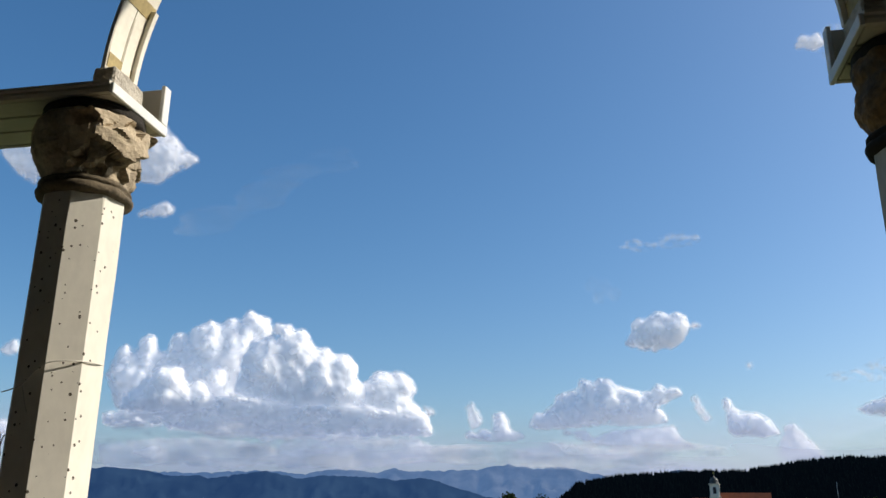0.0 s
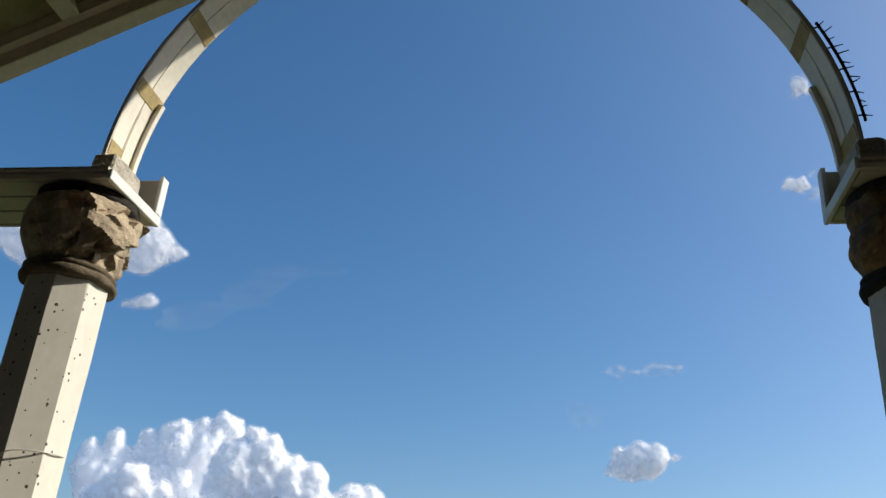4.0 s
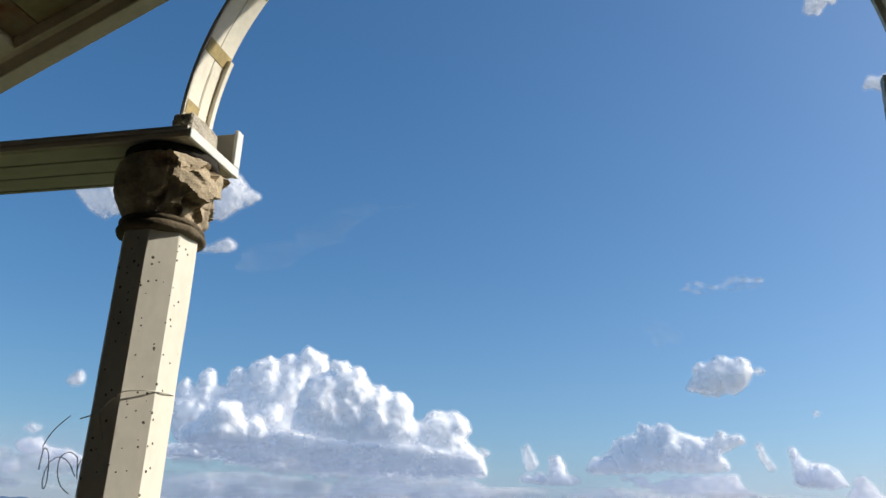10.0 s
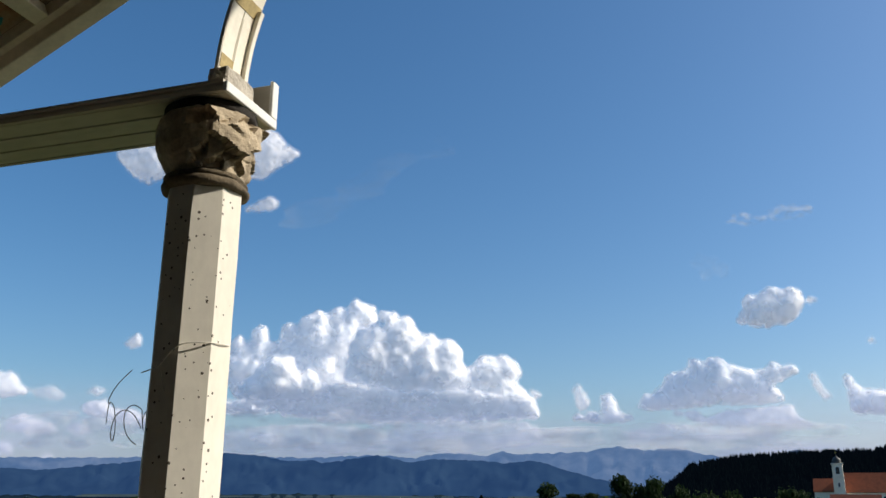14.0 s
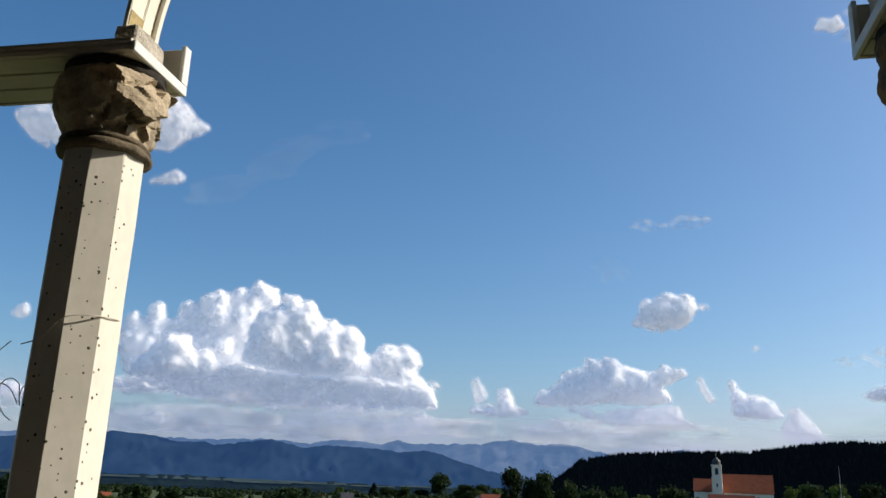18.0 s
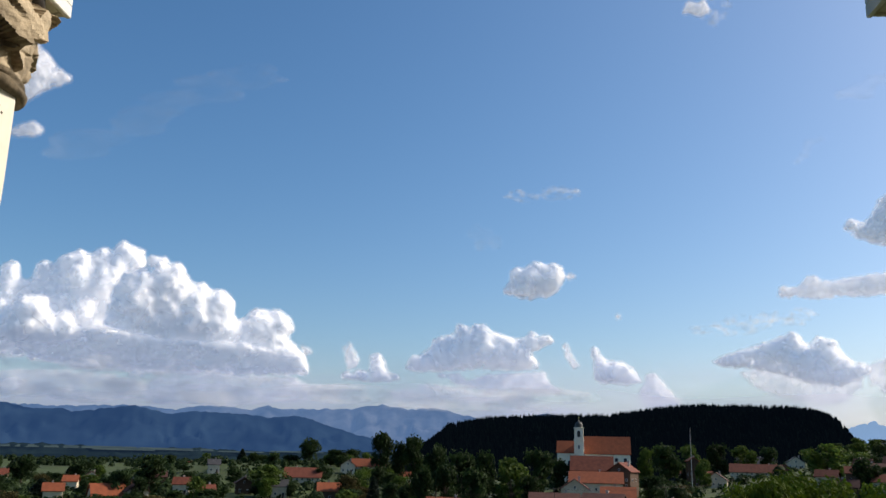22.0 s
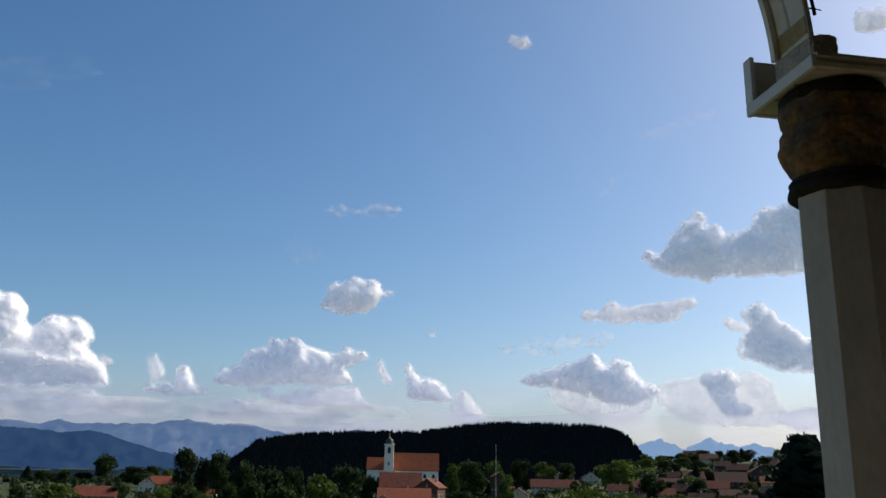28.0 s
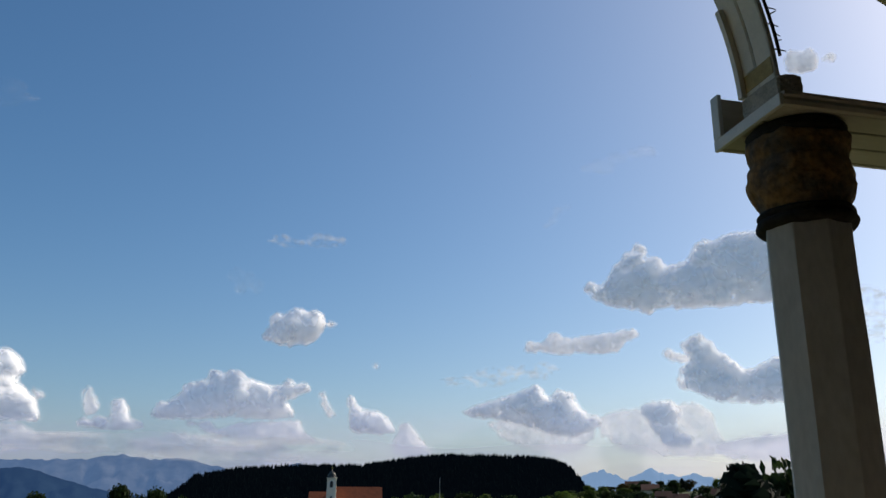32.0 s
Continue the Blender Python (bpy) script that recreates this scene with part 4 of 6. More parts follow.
cloud("small rounded cumulus cloud", [(-10.21, 4.46), (-10.65, 5.13), (-10.61, 5.50), (-11.14, 5.62), (-11.51, 5.04), (-12.08, 4.42), (-12.53, 3.77), (-12.68, 3.34), (-10.97, 3.38), (-10.15, 3.66)], 19, thin=0.95)
cloud("small white puff alone in the blue sky", [(-1.78, 10.58), (-1.35, 10.97), (-1.80, 11.74), (-1.77, 12.23), (-2.18, 12.55), (-2.53, 12.34), (-2.83, 12.58), (-3.43, 12.90), (-3.90, 12.77), (-4.21, 12.59), (-4.67, 12.80), (-5.30, 12.56), (-5.40, 11.80), (-5.11, 11.23), (-4.75, 10.80), (-3.99, 10.55), (-2.86, 10.40)], 20, deep=60)
cloud("tiny scrap of cloud", [(-5.47, 11.92), (-5.77, 12.12), (-6.24, 11.91), (-5.71, 11.70)], 21, thin=0.7)
cloud("tiny scrap of cloud", [(-8.58, 9.52), (-8.92, 9.37), (-9.27, 9.12), (-8.81, 9.15)], 22, thin=0.5)
cloud("white cumulus cloud over the forest hill", [(-14.69, 6.29), (-15.25, 6.59), (-15.99, 6.81), (-16.92, 7.11), (-17.67, 7.41), (-18.78, 7.70), (-19.53, 8.06), (-19.89, 7.92), (-20.23, 7.29), (-20.55, 7.11), (-20.98, 7.80), (-21.40, 7.58), (-22.08, 7.39), (-22.33, 6.56), (-22.89, 6.19), (-23.58, 6.01), (-23.81, 5.58), (-23.08, 5.01), (-21.94, 4.73), (-20.52, 4.87), (-18.73, 5.44), (-16.90, 5.90), (-15.50, 5.97)], 23, lean=0.15, deep=60)
cloud("hazy belly of a cumulus cloud over the forest hill", [(-16.35, 5.64), (-18.74, 6.02), (-21.26, 5.66), (-23.38, 5.48), (-23.17, 4.66), (-22.25, 3.80), (-20.83, 3.58), (-19.05, 3.93), (-17.25, 4.63)], 63, off=120, thin=0.5)
cloud("long narrow white cloud", [(-18.85, 10.21), (-19.16, 10.83), (-19.60, 10.79), (-20.16, 10.71), (-20.73, 11.33), (-21.18, 11.39), (-21.46, 11.02), (-22.56, 11.10), (-23.65, 11.22), (-24.73, 11.25), (-25.17, 11.42), (-26.16, 11.49), (-26.42, 11.16), (-25.42, 10.80), (-25.21, 10.22), (-24.31, 10.07), (-22.52, 10.19), (-21.06, 10.07), (-19.96, 10.31)], 24, thin=1.3)
cloud("large bright cumulus cloud near the column", [(-22.95, 14.17), (-23.38, 14.74), (-24.16, 14.34), (-24.75, 15.04), (-25.15, 15.75), (-25.64, 16.01), (-25.81, 16.44), (-26.29, 16.59), (-26.68, 17.04), (-27.07, 16.97), (-27.30, 16.67), (-27.08, 16.00), (-27.87, 16.16), (-28.28, 15.91), (-28.45, 15.36), (-28.82, 15.55), (-29.59, 15.63), (-30.02, 15.85), (-30.43, 16.63), (-31.08, 17.03), (-31.75, 16.86), (-32.64, 17.30), (-34.46, 17.27), (-36.41, 17.38), (-39.41, 16.48), (-38.99, 12.88), (-35.94, 12.84), (-32.73, 12.75), (-29.38, 12.76), (-27.65, 12.79), (-27.10, 12.42), (-26.69, 12.69), (-24.83, 13.11), (-23.76, 13.52)], 25, lean=0.15, deep=60)
cloud("white cumulus cloud with a torn top", [(-29.11, 10.47), (-29.92, 10.96), (-30.34, 11.12), (-30.60, 10.61), (-31.06, 10.48), (-31.21, 9.99), (-31.81, 9.61), (-32.42, 9.13), (-32.85, 8.60), (-34.33, 9.14), (-36.23, 9.60), (-38.61, 9.61), (-38.29, 6.69), (-33.47, 6.63), (-31.57, 6.72), (-30.62, 6.99), (-29.66, 7.46), (-28.85, 7.73), (-28.73, 8.40), (-29.15, 9.09), (-29.57, 9.43)], 26, lean=0.15, deep=60)
cloud("small scrap of white cloud", [(-27.77, 9.85), (-28.23, 10.15), (-28.83, 9.88), (-29.55, 9.60), (-29.47, 9.33), (-28.46, 9.44)], 27, thin=1.0)
cloud("pale cumulus cloud low over the hills", [(-26.29, 6.48), (-26.75, 6.79), (-27.61, 6.88), (-28.22, 6.87), (-28.59, 6.48), (-28.94, 6.23), (-28.47, 5.61), (-28.66, 4.98), (-29.32, 4.56), (-29.29, 4.12), (-27.76, 4.02), (-27.14, 4.82), (-26.78, 5.63), (-26.40, 6.02)], 28, lean=0.15, deep=60)
cloud("hazy bank of cloud low over the hills", [(-23.58, 5.94), (-24.82, 6.32), (-26.29, 6.48), (-27.58, 6.39), (-29.62, 6.84), (-30.70, 5.99), (-30.80, 5.16), (-31.36, 4.21), (-30.66, 3.47), (-27.39, 3.47), (-25.04, 3.88), (-23.70, 4.76)], 29, off=150, thin=0.55)
cloud("pale cumulus cloud low over the hills", [(-30.53, 3.81), (-31.37, 4.27), (-32.97, 4.59), (-35.73, 4.75), (-38.62, 4.56), (-38.46, 3.17), (-31.60, 3.20)], 30, thin=0.7)
cloud("low white cloud over the mountains", [(46.82, 5.60), (46.38, 6.60), (45.57, 7.12), (45.02, 7.02), (44.67, 7.15), (44.20, 6.65), (43.69, 6.02), (44.47, 5.71), (45.93, 5.53)], 31, thin=1.0)
cloud("low white cloud over the mountains", [(44.68, 3.84), (44.31, 4.60), (43.72, 4.73), (42.92, 4.44), (42.12, 4.24), (41.85, 3.79), (42.97, 3.62), (44.18, 3.67)], 32, thin=1.0)
cloud("low white cloud behind the column", [(40.73, 5.13), (40.24, 5.56), (39.29, 5.77), (38.74, 5.25), (37.41, 5.16), (36.64, 4.81), (35.36, 4.79), (35.32, 4.34), (37.66, 4.40), (39.32, 4.62)], 33, thin=1.0)
cloud("small grey scrap of cloud", [(41.37, 3.97), (40.89, 4.35), (40.23, 4.21), (39.80, 3.76), (40.63, 3.57)], 34, thin=0.7)
cloud("small grey scrap of cloud", [(42.51, 2.01), (42.37, 2.60), (41.88, 2.32), (41.95, 1.96)], 35, thin=0.6)
cloud("small grey scrap of cloud", [(45.25, 2.48), (44.71, 3.23), (43.98, 2.84), (44.15, 2.35)], 36, thin=0.7)
cloud("thin grey streak of cloud", [(43.77, 6.18), (42.42, 6.49), (41.50, 5.97), (41.83, 5.58), (43.26, 5.81)], 37, thin=0.4)
cloud("small grey scrap of cloud", [(40.38, 6.19), (40.04, 6.59), (39.29, 6.35), (39.64, 5.96)], 38, thin=0.5)
cloud("tiny puff of cloud", [(38.49, 9.24), (37.93, 9.94), (37.53, 9.72), (37.54, 9.19), (38.16, 9.01)], 39, thin=0.8)
cloud("white cloud behind the broken capital", [(40.41, 20.96), (39.82, 21.47), (38.44, 22.09), (36.31, 23.00), (33.28, 23.34), (30.59, 24.03), (29.91, 23.45), (29.27, 22.76), (28.17, 22.25), (29.42, 21.42), (30.16, 20.81), (30.71, 20.36), (32.26, 20.42), (34.55, 20.47), (37.10, 19.94), (38.14, 19.39), (39.07, 19.71)], 40, thin=0.7, deep=60)
cloud("small puff beside the column", [(31.96, 18.31), (30.98, 18.87), (30.13, 19.34), (29.14, 19.00), (29.80, 18.47), (31.12, 18.27)], 41, thin=0.65)
cloud("small bright puff overhead", [(-10.78, 33.62), (-11.31, 34.47), (-12.06, 34.94), (-12.44, 34.80), (-12.96, 34.12), (-12.92, 33.68), (-12.24, 33.86), (-11.81, 33.25), (-11.23, 33.37)], 42, thin=1.3)
cloud("torn bright cloud behind the arch", [(-12.61, 35.90), (-13.04, 36.32), (-13.79, 35.99), (-14.79, 36.22), (-15.53, 35.98), (-16.23, 34.87), (-16.53, 33.99), (-15.50, 34.10), (-15.04, 35.04), (-14.33, 35.55), (-13.37, 35.67)], 43, thin=1.2)
cloud("thin scrap of cloud behind the arch", [(-13.54, 34.12), (-15.15, 34.25), (-16.04, 33.89), (-14.35, 33.88)], 44, thin=0.4)
cloud("small scrap of cloud overhead", [(-13.90, 28.48), (-14.35, 29.09), (-14.97, 28.86), (-15.42, 29.05), (-15.70, 28.33), (-15.08, 28.12)], 45, thin=1.1)
cloud("bright cloud above the beam", [(-37.40, 27.16), (-37.78, 27.88), (-38.60, 27.80), (-39.14, 27.84), (-39.39, 27.32), (-39.19, 26.67), (-38.44, 26.60), (-37.75, 26.79)], 46, thin=1.35)
cloud("small scrap of bright cloud", [(-39.75, 27.14), (-40.21, 27.43), (-40.70, 27.16), (-40.42, 26.91)], 47, thin=0.8)
cloud("small scrap of cloud at the arch", [(24.6, 41.0), (23.4, 41.6), (22.2, 41.7), (21.4, 41.2), (22.4, 40.5), (23.8, 40.4)], 48, thin=0.7)
LOW = CLOUD_D - 420
veil("hazy grey cloud bank under the great cumulus", 27, 3.7, 17, 1.5, 60, 31, M_BANK, dist=LOW)
veil("hazy grey cloud bank under the great cumulus", 16, 3.9, 14, 1.5, 50, 45, M_BANK, dist=LOW)
veil("hazy grey cloud streak across the great cumulus", 24, 5.2, 13, 0.9, 34, 46, M_BANK, dist=LOW)
veil("hazy cloud bank over the mountains", 42, 3.9, 13, 1.8, 44, 47, M_BANK, dist=LOW)
veil("hazy cloud bank over the mountains", 2.5, 3.9, 15, 1.4, 50, 32, M_BANK, dist=LOW)
veil("hazy pale bank of cloud", -41, 11.5, 10, 3.0, 40, 49, dist=LOW)
veil("thin flat white cloud streak", -17.4, 8.7, 6.8, 0.9, 22, 35, tilt=-7)
veil("thin ragged wisp of cloud", -4.2, 17.4, 4.6, 0.8, 16, 36)
veil("thin slanting wisp of cloud", -25.6, 22.6, 5.4, 1.1, 16, 37, M_WISP, tilt=-14)
veil("thin slanting wisp of cloud", -21.2, 19.2, 2.2, 0.7, 10, 38, M_WISP, tilt=-38)
veil("faint streak of high cirrus", 21.5, 21.8, 15, 2.0, 40, 39, M_WISP, tilt=-32)
veil("faint ragged wisp of cloud", 0.2, 14.5, 2.2, 2.0, 12, 41, M_WISP, tilt=40)
veil("faint ragged wisp of cloud", -16.3, 28.4, 2.6, 2.4, 12, 42, tilt=60)


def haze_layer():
    """A curved glowing sheet that paints haze over the far valley, thinner with height."""
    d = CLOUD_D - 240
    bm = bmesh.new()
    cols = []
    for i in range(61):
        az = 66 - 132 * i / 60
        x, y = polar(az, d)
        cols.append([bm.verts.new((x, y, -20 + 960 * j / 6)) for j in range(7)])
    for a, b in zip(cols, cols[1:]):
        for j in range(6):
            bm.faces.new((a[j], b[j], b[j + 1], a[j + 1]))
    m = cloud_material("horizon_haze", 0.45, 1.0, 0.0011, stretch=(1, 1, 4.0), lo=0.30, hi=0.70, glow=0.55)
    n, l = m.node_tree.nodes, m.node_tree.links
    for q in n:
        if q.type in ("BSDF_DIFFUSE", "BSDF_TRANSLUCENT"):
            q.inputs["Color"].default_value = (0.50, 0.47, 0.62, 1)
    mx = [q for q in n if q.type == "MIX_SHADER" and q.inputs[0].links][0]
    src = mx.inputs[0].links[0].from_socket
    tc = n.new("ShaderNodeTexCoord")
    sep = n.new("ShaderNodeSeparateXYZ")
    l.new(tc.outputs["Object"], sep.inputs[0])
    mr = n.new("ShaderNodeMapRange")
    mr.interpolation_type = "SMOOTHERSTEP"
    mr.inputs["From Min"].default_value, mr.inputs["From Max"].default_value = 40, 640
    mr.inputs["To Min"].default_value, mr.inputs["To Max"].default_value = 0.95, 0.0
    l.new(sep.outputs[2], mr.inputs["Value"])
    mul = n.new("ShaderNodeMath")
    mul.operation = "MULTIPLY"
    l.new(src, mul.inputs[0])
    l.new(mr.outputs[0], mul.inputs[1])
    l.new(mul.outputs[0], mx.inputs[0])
    return tagged(finish(bm, "backdrop_haze", m), "glowing lavender sheet painted as haze along the horizon", "haze", kind="structure")


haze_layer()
# ---- trees ----
def leaf_material(name, color, second, scale=0.4, through=0.35):
    m = material(name, color, 0.7, scale=scale, fine=0.3, fine_scale=2.0, second=second, per_object=0.22)
    b = m.node_tree.nodes["Principled BSDF"]
    b.inputs["Specular IOR Level"].default_value = 0.12
    n, l = m.node_tree.nodes, m.node_tree.links
    tr = n.new("ShaderNodeBsdfTranslucent")
    l.new(b.inputs["Base Color"].links[0].from_socket, tr.inputs["Color"])
    mx = n.new("ShaderNodeMixShader")
    mx.inputs[0].default_value = through
    l.new(b.outputs[0], mx.inputs[1])
    l.new(tr.outputs[0], mx.inputs[2])
    l.new(mx.outputs[0], n["Material Output"].inputs["Surface"])
    return m


M_LEAF = leaf_material("broad_leaves", (0.026, 0.046, 0.013), (0.014, 0.028, 0.010))
M_LEAF_LIGHT = leaf_material("light_leaves", (0.075, 0.115, 0.020), (0.04, 0.07, 0.015))
M_LEAF_LIME = leaf_material("sunlit_lime_leaves", (0.085, 0.125, 0.008), (0.018, 0.034, 0.004), through=0.2)
M_LEAF_WARM = leaf_material("olive_leaves", (0.075, 0.06, 0.02), (0.04, 0.045, 0.016))
M_NEEDLE = leaf_material("dark_needles", (0.012, 0.022, 0.014), (0.02, 0.032, 0.02))
M_BARK = material("bark", (0.09, 0.07, 0.05), 0.95, vary=0.4, scale=3, bump=0.5)


def limb(verts, faces, a, b, ra, rb, sides=6):
    a, b = Vector(a), Vector(b)
    d = (b - a).normalized()
    u = d.orthogonal().normalized()
    w = d.cross(u)
    base = len(verts)
    for p, r in ((a, ra), (b, rb)):
        for i in range(sides):
            q = p + (u * math.cos(6.2832 * i / sides) + w * math.sin(6.2832 * i / sides)) * r
            verts.append(tuple(q))
    for i in range(sides):
        faces.append((base + i, base + (i + 1) % sides, base + sides + (i + 1) % sides, base + sides + i))


def tree_parts(seed, leaves, leaf, wide=0.36, low=0.16):
    """A broad-leaved tree one unit high: trunk with limbs, and a crown of loose leaf sprays."""
    rng = random.Random(seed)
    tv, tf = [], []
    limb(tv, tf, (0, 0, -0.06), (0.01, 0, 0.35), 0.035, 0.024, 8)
    blobs = []
    for k in range(20):
        a, h = rng.random() * 6.283, rng.uniform(low + 0.14, 0.86)
        reach = wide * math.sin(math.pi * min(1, max(0.08, (h - low) / (1.02 - low)))) ** 0.6 * rng.uniform(0.35, 0.80)
        c = Vector((reach * math.cos(a), reach * math.sin(a), h))
        blobs.append((c, rng.uniform(0.12, 0.19)))
        limb(tv, tf, (0.01, 0, rng.uniform(0.22, 0.42)), c, 0.013, 0.004, 5)
    blobs.append((Vector((0, 0, 0.86)), 0.13))
    lv, lf = [], []
    for k in range(leaves):
        c, r = blobs[rng.randrange(len(blobs))]
        d = Vector((rng.gauss(0, 1), rng.gauss(0, 1), rng.gauss(0, 1) * 0.85)).normalized()
        p = c + d * r * rng.uniform(0.55, 1.1)
        nrm = (d + Vector((rng.gauss(0, 0.6), rng.gauss(0, 0.6), rng.gauss(0, 0.6)))).normalized()
        u = nrm.orthogonal().normalized() * leaf * rng.uniform(0.6, 1.3)
        w = nrm.cross(u).normalized() * leaf * rng.uniform(0.4, 0.9)
        base = len(lv)
        lv += [tuple(p - u), tuple(p - w * 0.8 + nrm * leaf * 0.2), tuple(p + u), tuple(p + w * 0.8 + nrm * leaf * 0.2)]
        lf.append((base, base + 1, base + 2, base + 3))
    return (tv, tf), (lv, lf)


def tree_thing(seed, leaves, leaf, mat, label, wide=0.36, low=0.16):
    (tv, tf), (lv, lf) = tree_parts(seed, leaves, leaf, wide, low)
    ob = empty("tree", label=label, category="tree", group="village trees")
    t = from_lists("trunk", tv, tf, M_BARK)
    t.parent = ob
    c = from_lists("crown", lv, lf, mat)
    c.parent = ob
    return ob


def conifer_thing(seed, mat, label):
    """A spruce one unit high: trunk and whorls of drooping needle sprays."""
    rng = random.Random(seed)
    ob = empty("conifer", label=label, category="tree", group="village trees")
    tv, tf = [], []
    limb(tv, tf, (0, 0, -0.05), (0, 0, 0.97), 0.018, 0.002, 7)
    lv, lf = [], []
    for k in range(30):
        h = 0.08 + 0.90 * k / 30
        reach = 0.20 * (1 - h) ** 0.85 + 0.008
        for j in range(18):
            a = rng.random() * 6.283
            q = reach * rng.uniform(0.8, 1.6)
            tip = Vector((q * math.cos(a), q * math.sin(a), h - 0.35 * q + 0.02))
            root = Vector((0, 0, h))
            if j < 4:
                limb(tv, tf, root, tip, 0.004, 0.001, 3)
            side = Vector((-math.sin(a), math.cos(a), 0)) * (0.022 + 0.14 * q)
            for s in range(5):
                m0 = root.lerp(tip, 0.15 + 0.85 * s / 5)
                m1 = root.lerp(tip, 0.15 + 0.85 * (s + 1.5) / 5)
                drop = Vector((0, 0, -0.02 - 0.03 * rng.random()))
                base = len(lv)
                lv += [tuple(m0), tuple(m0.lerp(m1, 0.6) + side * rng.uniform(0.5, 1.1) + drop), tuple(m1), tuple(m0.lerp(m1, 0.6) - side * rng.uniform(0.5, 1.1) + drop)]
                lf.append((base, base + 1, base + 2, base + 3))
    t = from_lists("trunk", tv, tf, M_BARK)
    t.parent = ob
    c = from_lists("crown", lv, lf, mat)
    c.parent = ob
    return ob


TREES = {
    "dark": [tree_thing(s, 1150, 0.056, M_LEAF, "dense dark green broad-leaved tree between village houses") for s in (1, 2, 3)],
    "light": [tree_thing(s, 1150, 0.056, M_LEAF_LIGHT, "round light green tree in the village", 0.42, 0.05) for s in (4, 5)],
    "warm": [tree_thing(6, 1400, 0.050, M_LEAF_WARM, "olive brown tree in the village", 0.42, 0.05)],
    "bush": [tree_thing(s, 7000, 0.024, M_LEAF_LIME, "bright lime green tree top close below the balcony", 0.40, 0.3) for s in (7, 8)],
    "conifer": [conifer_thing(s, M_NEEDLE, "tall dark spruce tree with drooping branches") for s in (9, 10)],
}
used = set()


def plant(kind, az, el, wide, d, seed=0):
    """A tree whose top shows at an elevation, d metres away; wide: its breadth in degrees."""
    x, y = polar(az, d)
    g = ground_z(x, y)
    h = EYE_Z + d * math.tan(radians(el)) - g
    w = d * radians(wide) / (0.40 if kind == "conifer" else 0.78)
    if kind != "conifer":
        w = max(w, 0.62 * h)
    src = TREES[kind][seed % len(TREES[kind])]
    m = Matrix.Translation((x, y, g - 0.2)) @ Matrix.Rotation(seed * 1.7, 4, "Z") @ Matrix.Diagonal((w, w, h, 1))
    if src.name not in used:
        used.add(src.name)
        src.matrix_basis = m
        return src
    return copy_thing(src, m @ Matrix.Diagonal((1 / src.scale.x, 1 / src.scale.y, 1 / src.scale.z, 1)))


for k, (kind, az, el, wide, d) in enumerate((
        ("dark", 11.2, 1.1, 1.4, 640), ("dark", 6.5, 1.6, 1.6, 560), ("dark", 4.35, 1.41, 1.1, 600), ("dark", 5.3, 1.04, 0.9, 610), ("dark", 20.9, -0.15, 2.4, 430), ("dark", 22.6, -1.15, 1.3, 400),
        ("dark", 18.9, -0.73, 1.1, 560), ("dark", 24.8, -0.68, 1.5, 600), ("dark", 13.5, 0.12, 1.1, 560), ("light", 13.7, -0.58, 2.1, 420), ("conifer", 7.0, -1.1, 1.1, 330), ("dark", 1.5, 0.51, 2.2, 370),
        ("dark", 0.0, 0.64, 1.5, 400), ("light", -1.9, 0.3, 2.4, 345), ("dark", -3.6, 0.75, 2.0, 400), ("dark", 3.0, 0.96, 1.6, 450), ("light", -10.4, 1.0, 1.1, 530), ("dark", -11.7, 1.21, 2.1, 505),
        ("light", -13.1, 1.23, 1.2, 620), ("light", -13.9, 0.42, 1.0, 470), ("dark", -14.8, 1.31, 1.5, 640), ("light", -16.2, 1.25, 1.6, 640), ("dark", -17.7, 1.15, 1.3, 640), ("light", -21.0, 1.47, 2.6, 480),
        ("dark", -23.0, 0.68, 1.7, 420), ("dark", -23.9, 1.68, 1.3, 700), ("dark", -25.7, 0.38, 1.4, 430), ("bush", -19.5, -0.35, 5.9, 132), ("bush", -23.2, -0.5, 5.2, 121), ("bush", -16.6, -0.85, 4.1, 126), ("bush", -21.4, -0.5, 4.6, 140), ("bush", -18.0, -0.7, 4.4, 124),
        ("bush", -13.8, -1.75, 2.6, 140), ("conifer", -31.9, 3.75, 10.5, 120), ("conifer", -27.4, -0.9, 3.0, 180), ("dark", -26.0, -1.2, 2.2, 190), ("dark", -28.7, -0.7, 2.4, 170), ("dark", -24.9, -1.35, 1.6, 200), ("conifer", -29.8, -0.5, 4.0, 160), ("dark", -34.6, 3.48, 2.8, 150), ("conifer", -28.5, 2.2, 0.7, 700), ("light", -22.7, 0.99, 1.5, 520), ("warm", 8.7, -1.2, 1.5, 400),
        ("dark", 2.3, -0.3, 1.8, 330), ("dark", 0.6, -0.6, 1.8, 310), ("dark", 3.9, -0.4, 1.5, 360), ("light", 7.9, -0.8, 1.2, 420), ("dark", 9.4, 0.4, 1.6, 620), ("dark", 12.4, 0.0, 1.2, 640),
        ("dark", 15.8, -0.9, 1.2, 470), ("dark", 17.0, -1.3, 1.3, 400), ("dark", -5.0, 0.2, 1.3, 430), ("dark", -3.0, -0.9, 1.6, 320), ("dark", -10.8, -0.7, 1.6, 380), ("dark", -12.2, -1.2, 1.4, 330),
        ("dark", 37.0, 0.1, 1.4, 560), ("dark", 40.5, -0.1, 2.0, 600), ("dark", 43.0, 0.0, 2.2, 520), ("dark", 34.5, -0.2, 1.6, 600), ("dark", 30.0, -0.3, 1.8, 560), ("dark", 28.0, -0.5, 1.5, 600))):
    plant(kind, az, el, wide, d, k)
rng = random.Random(77)
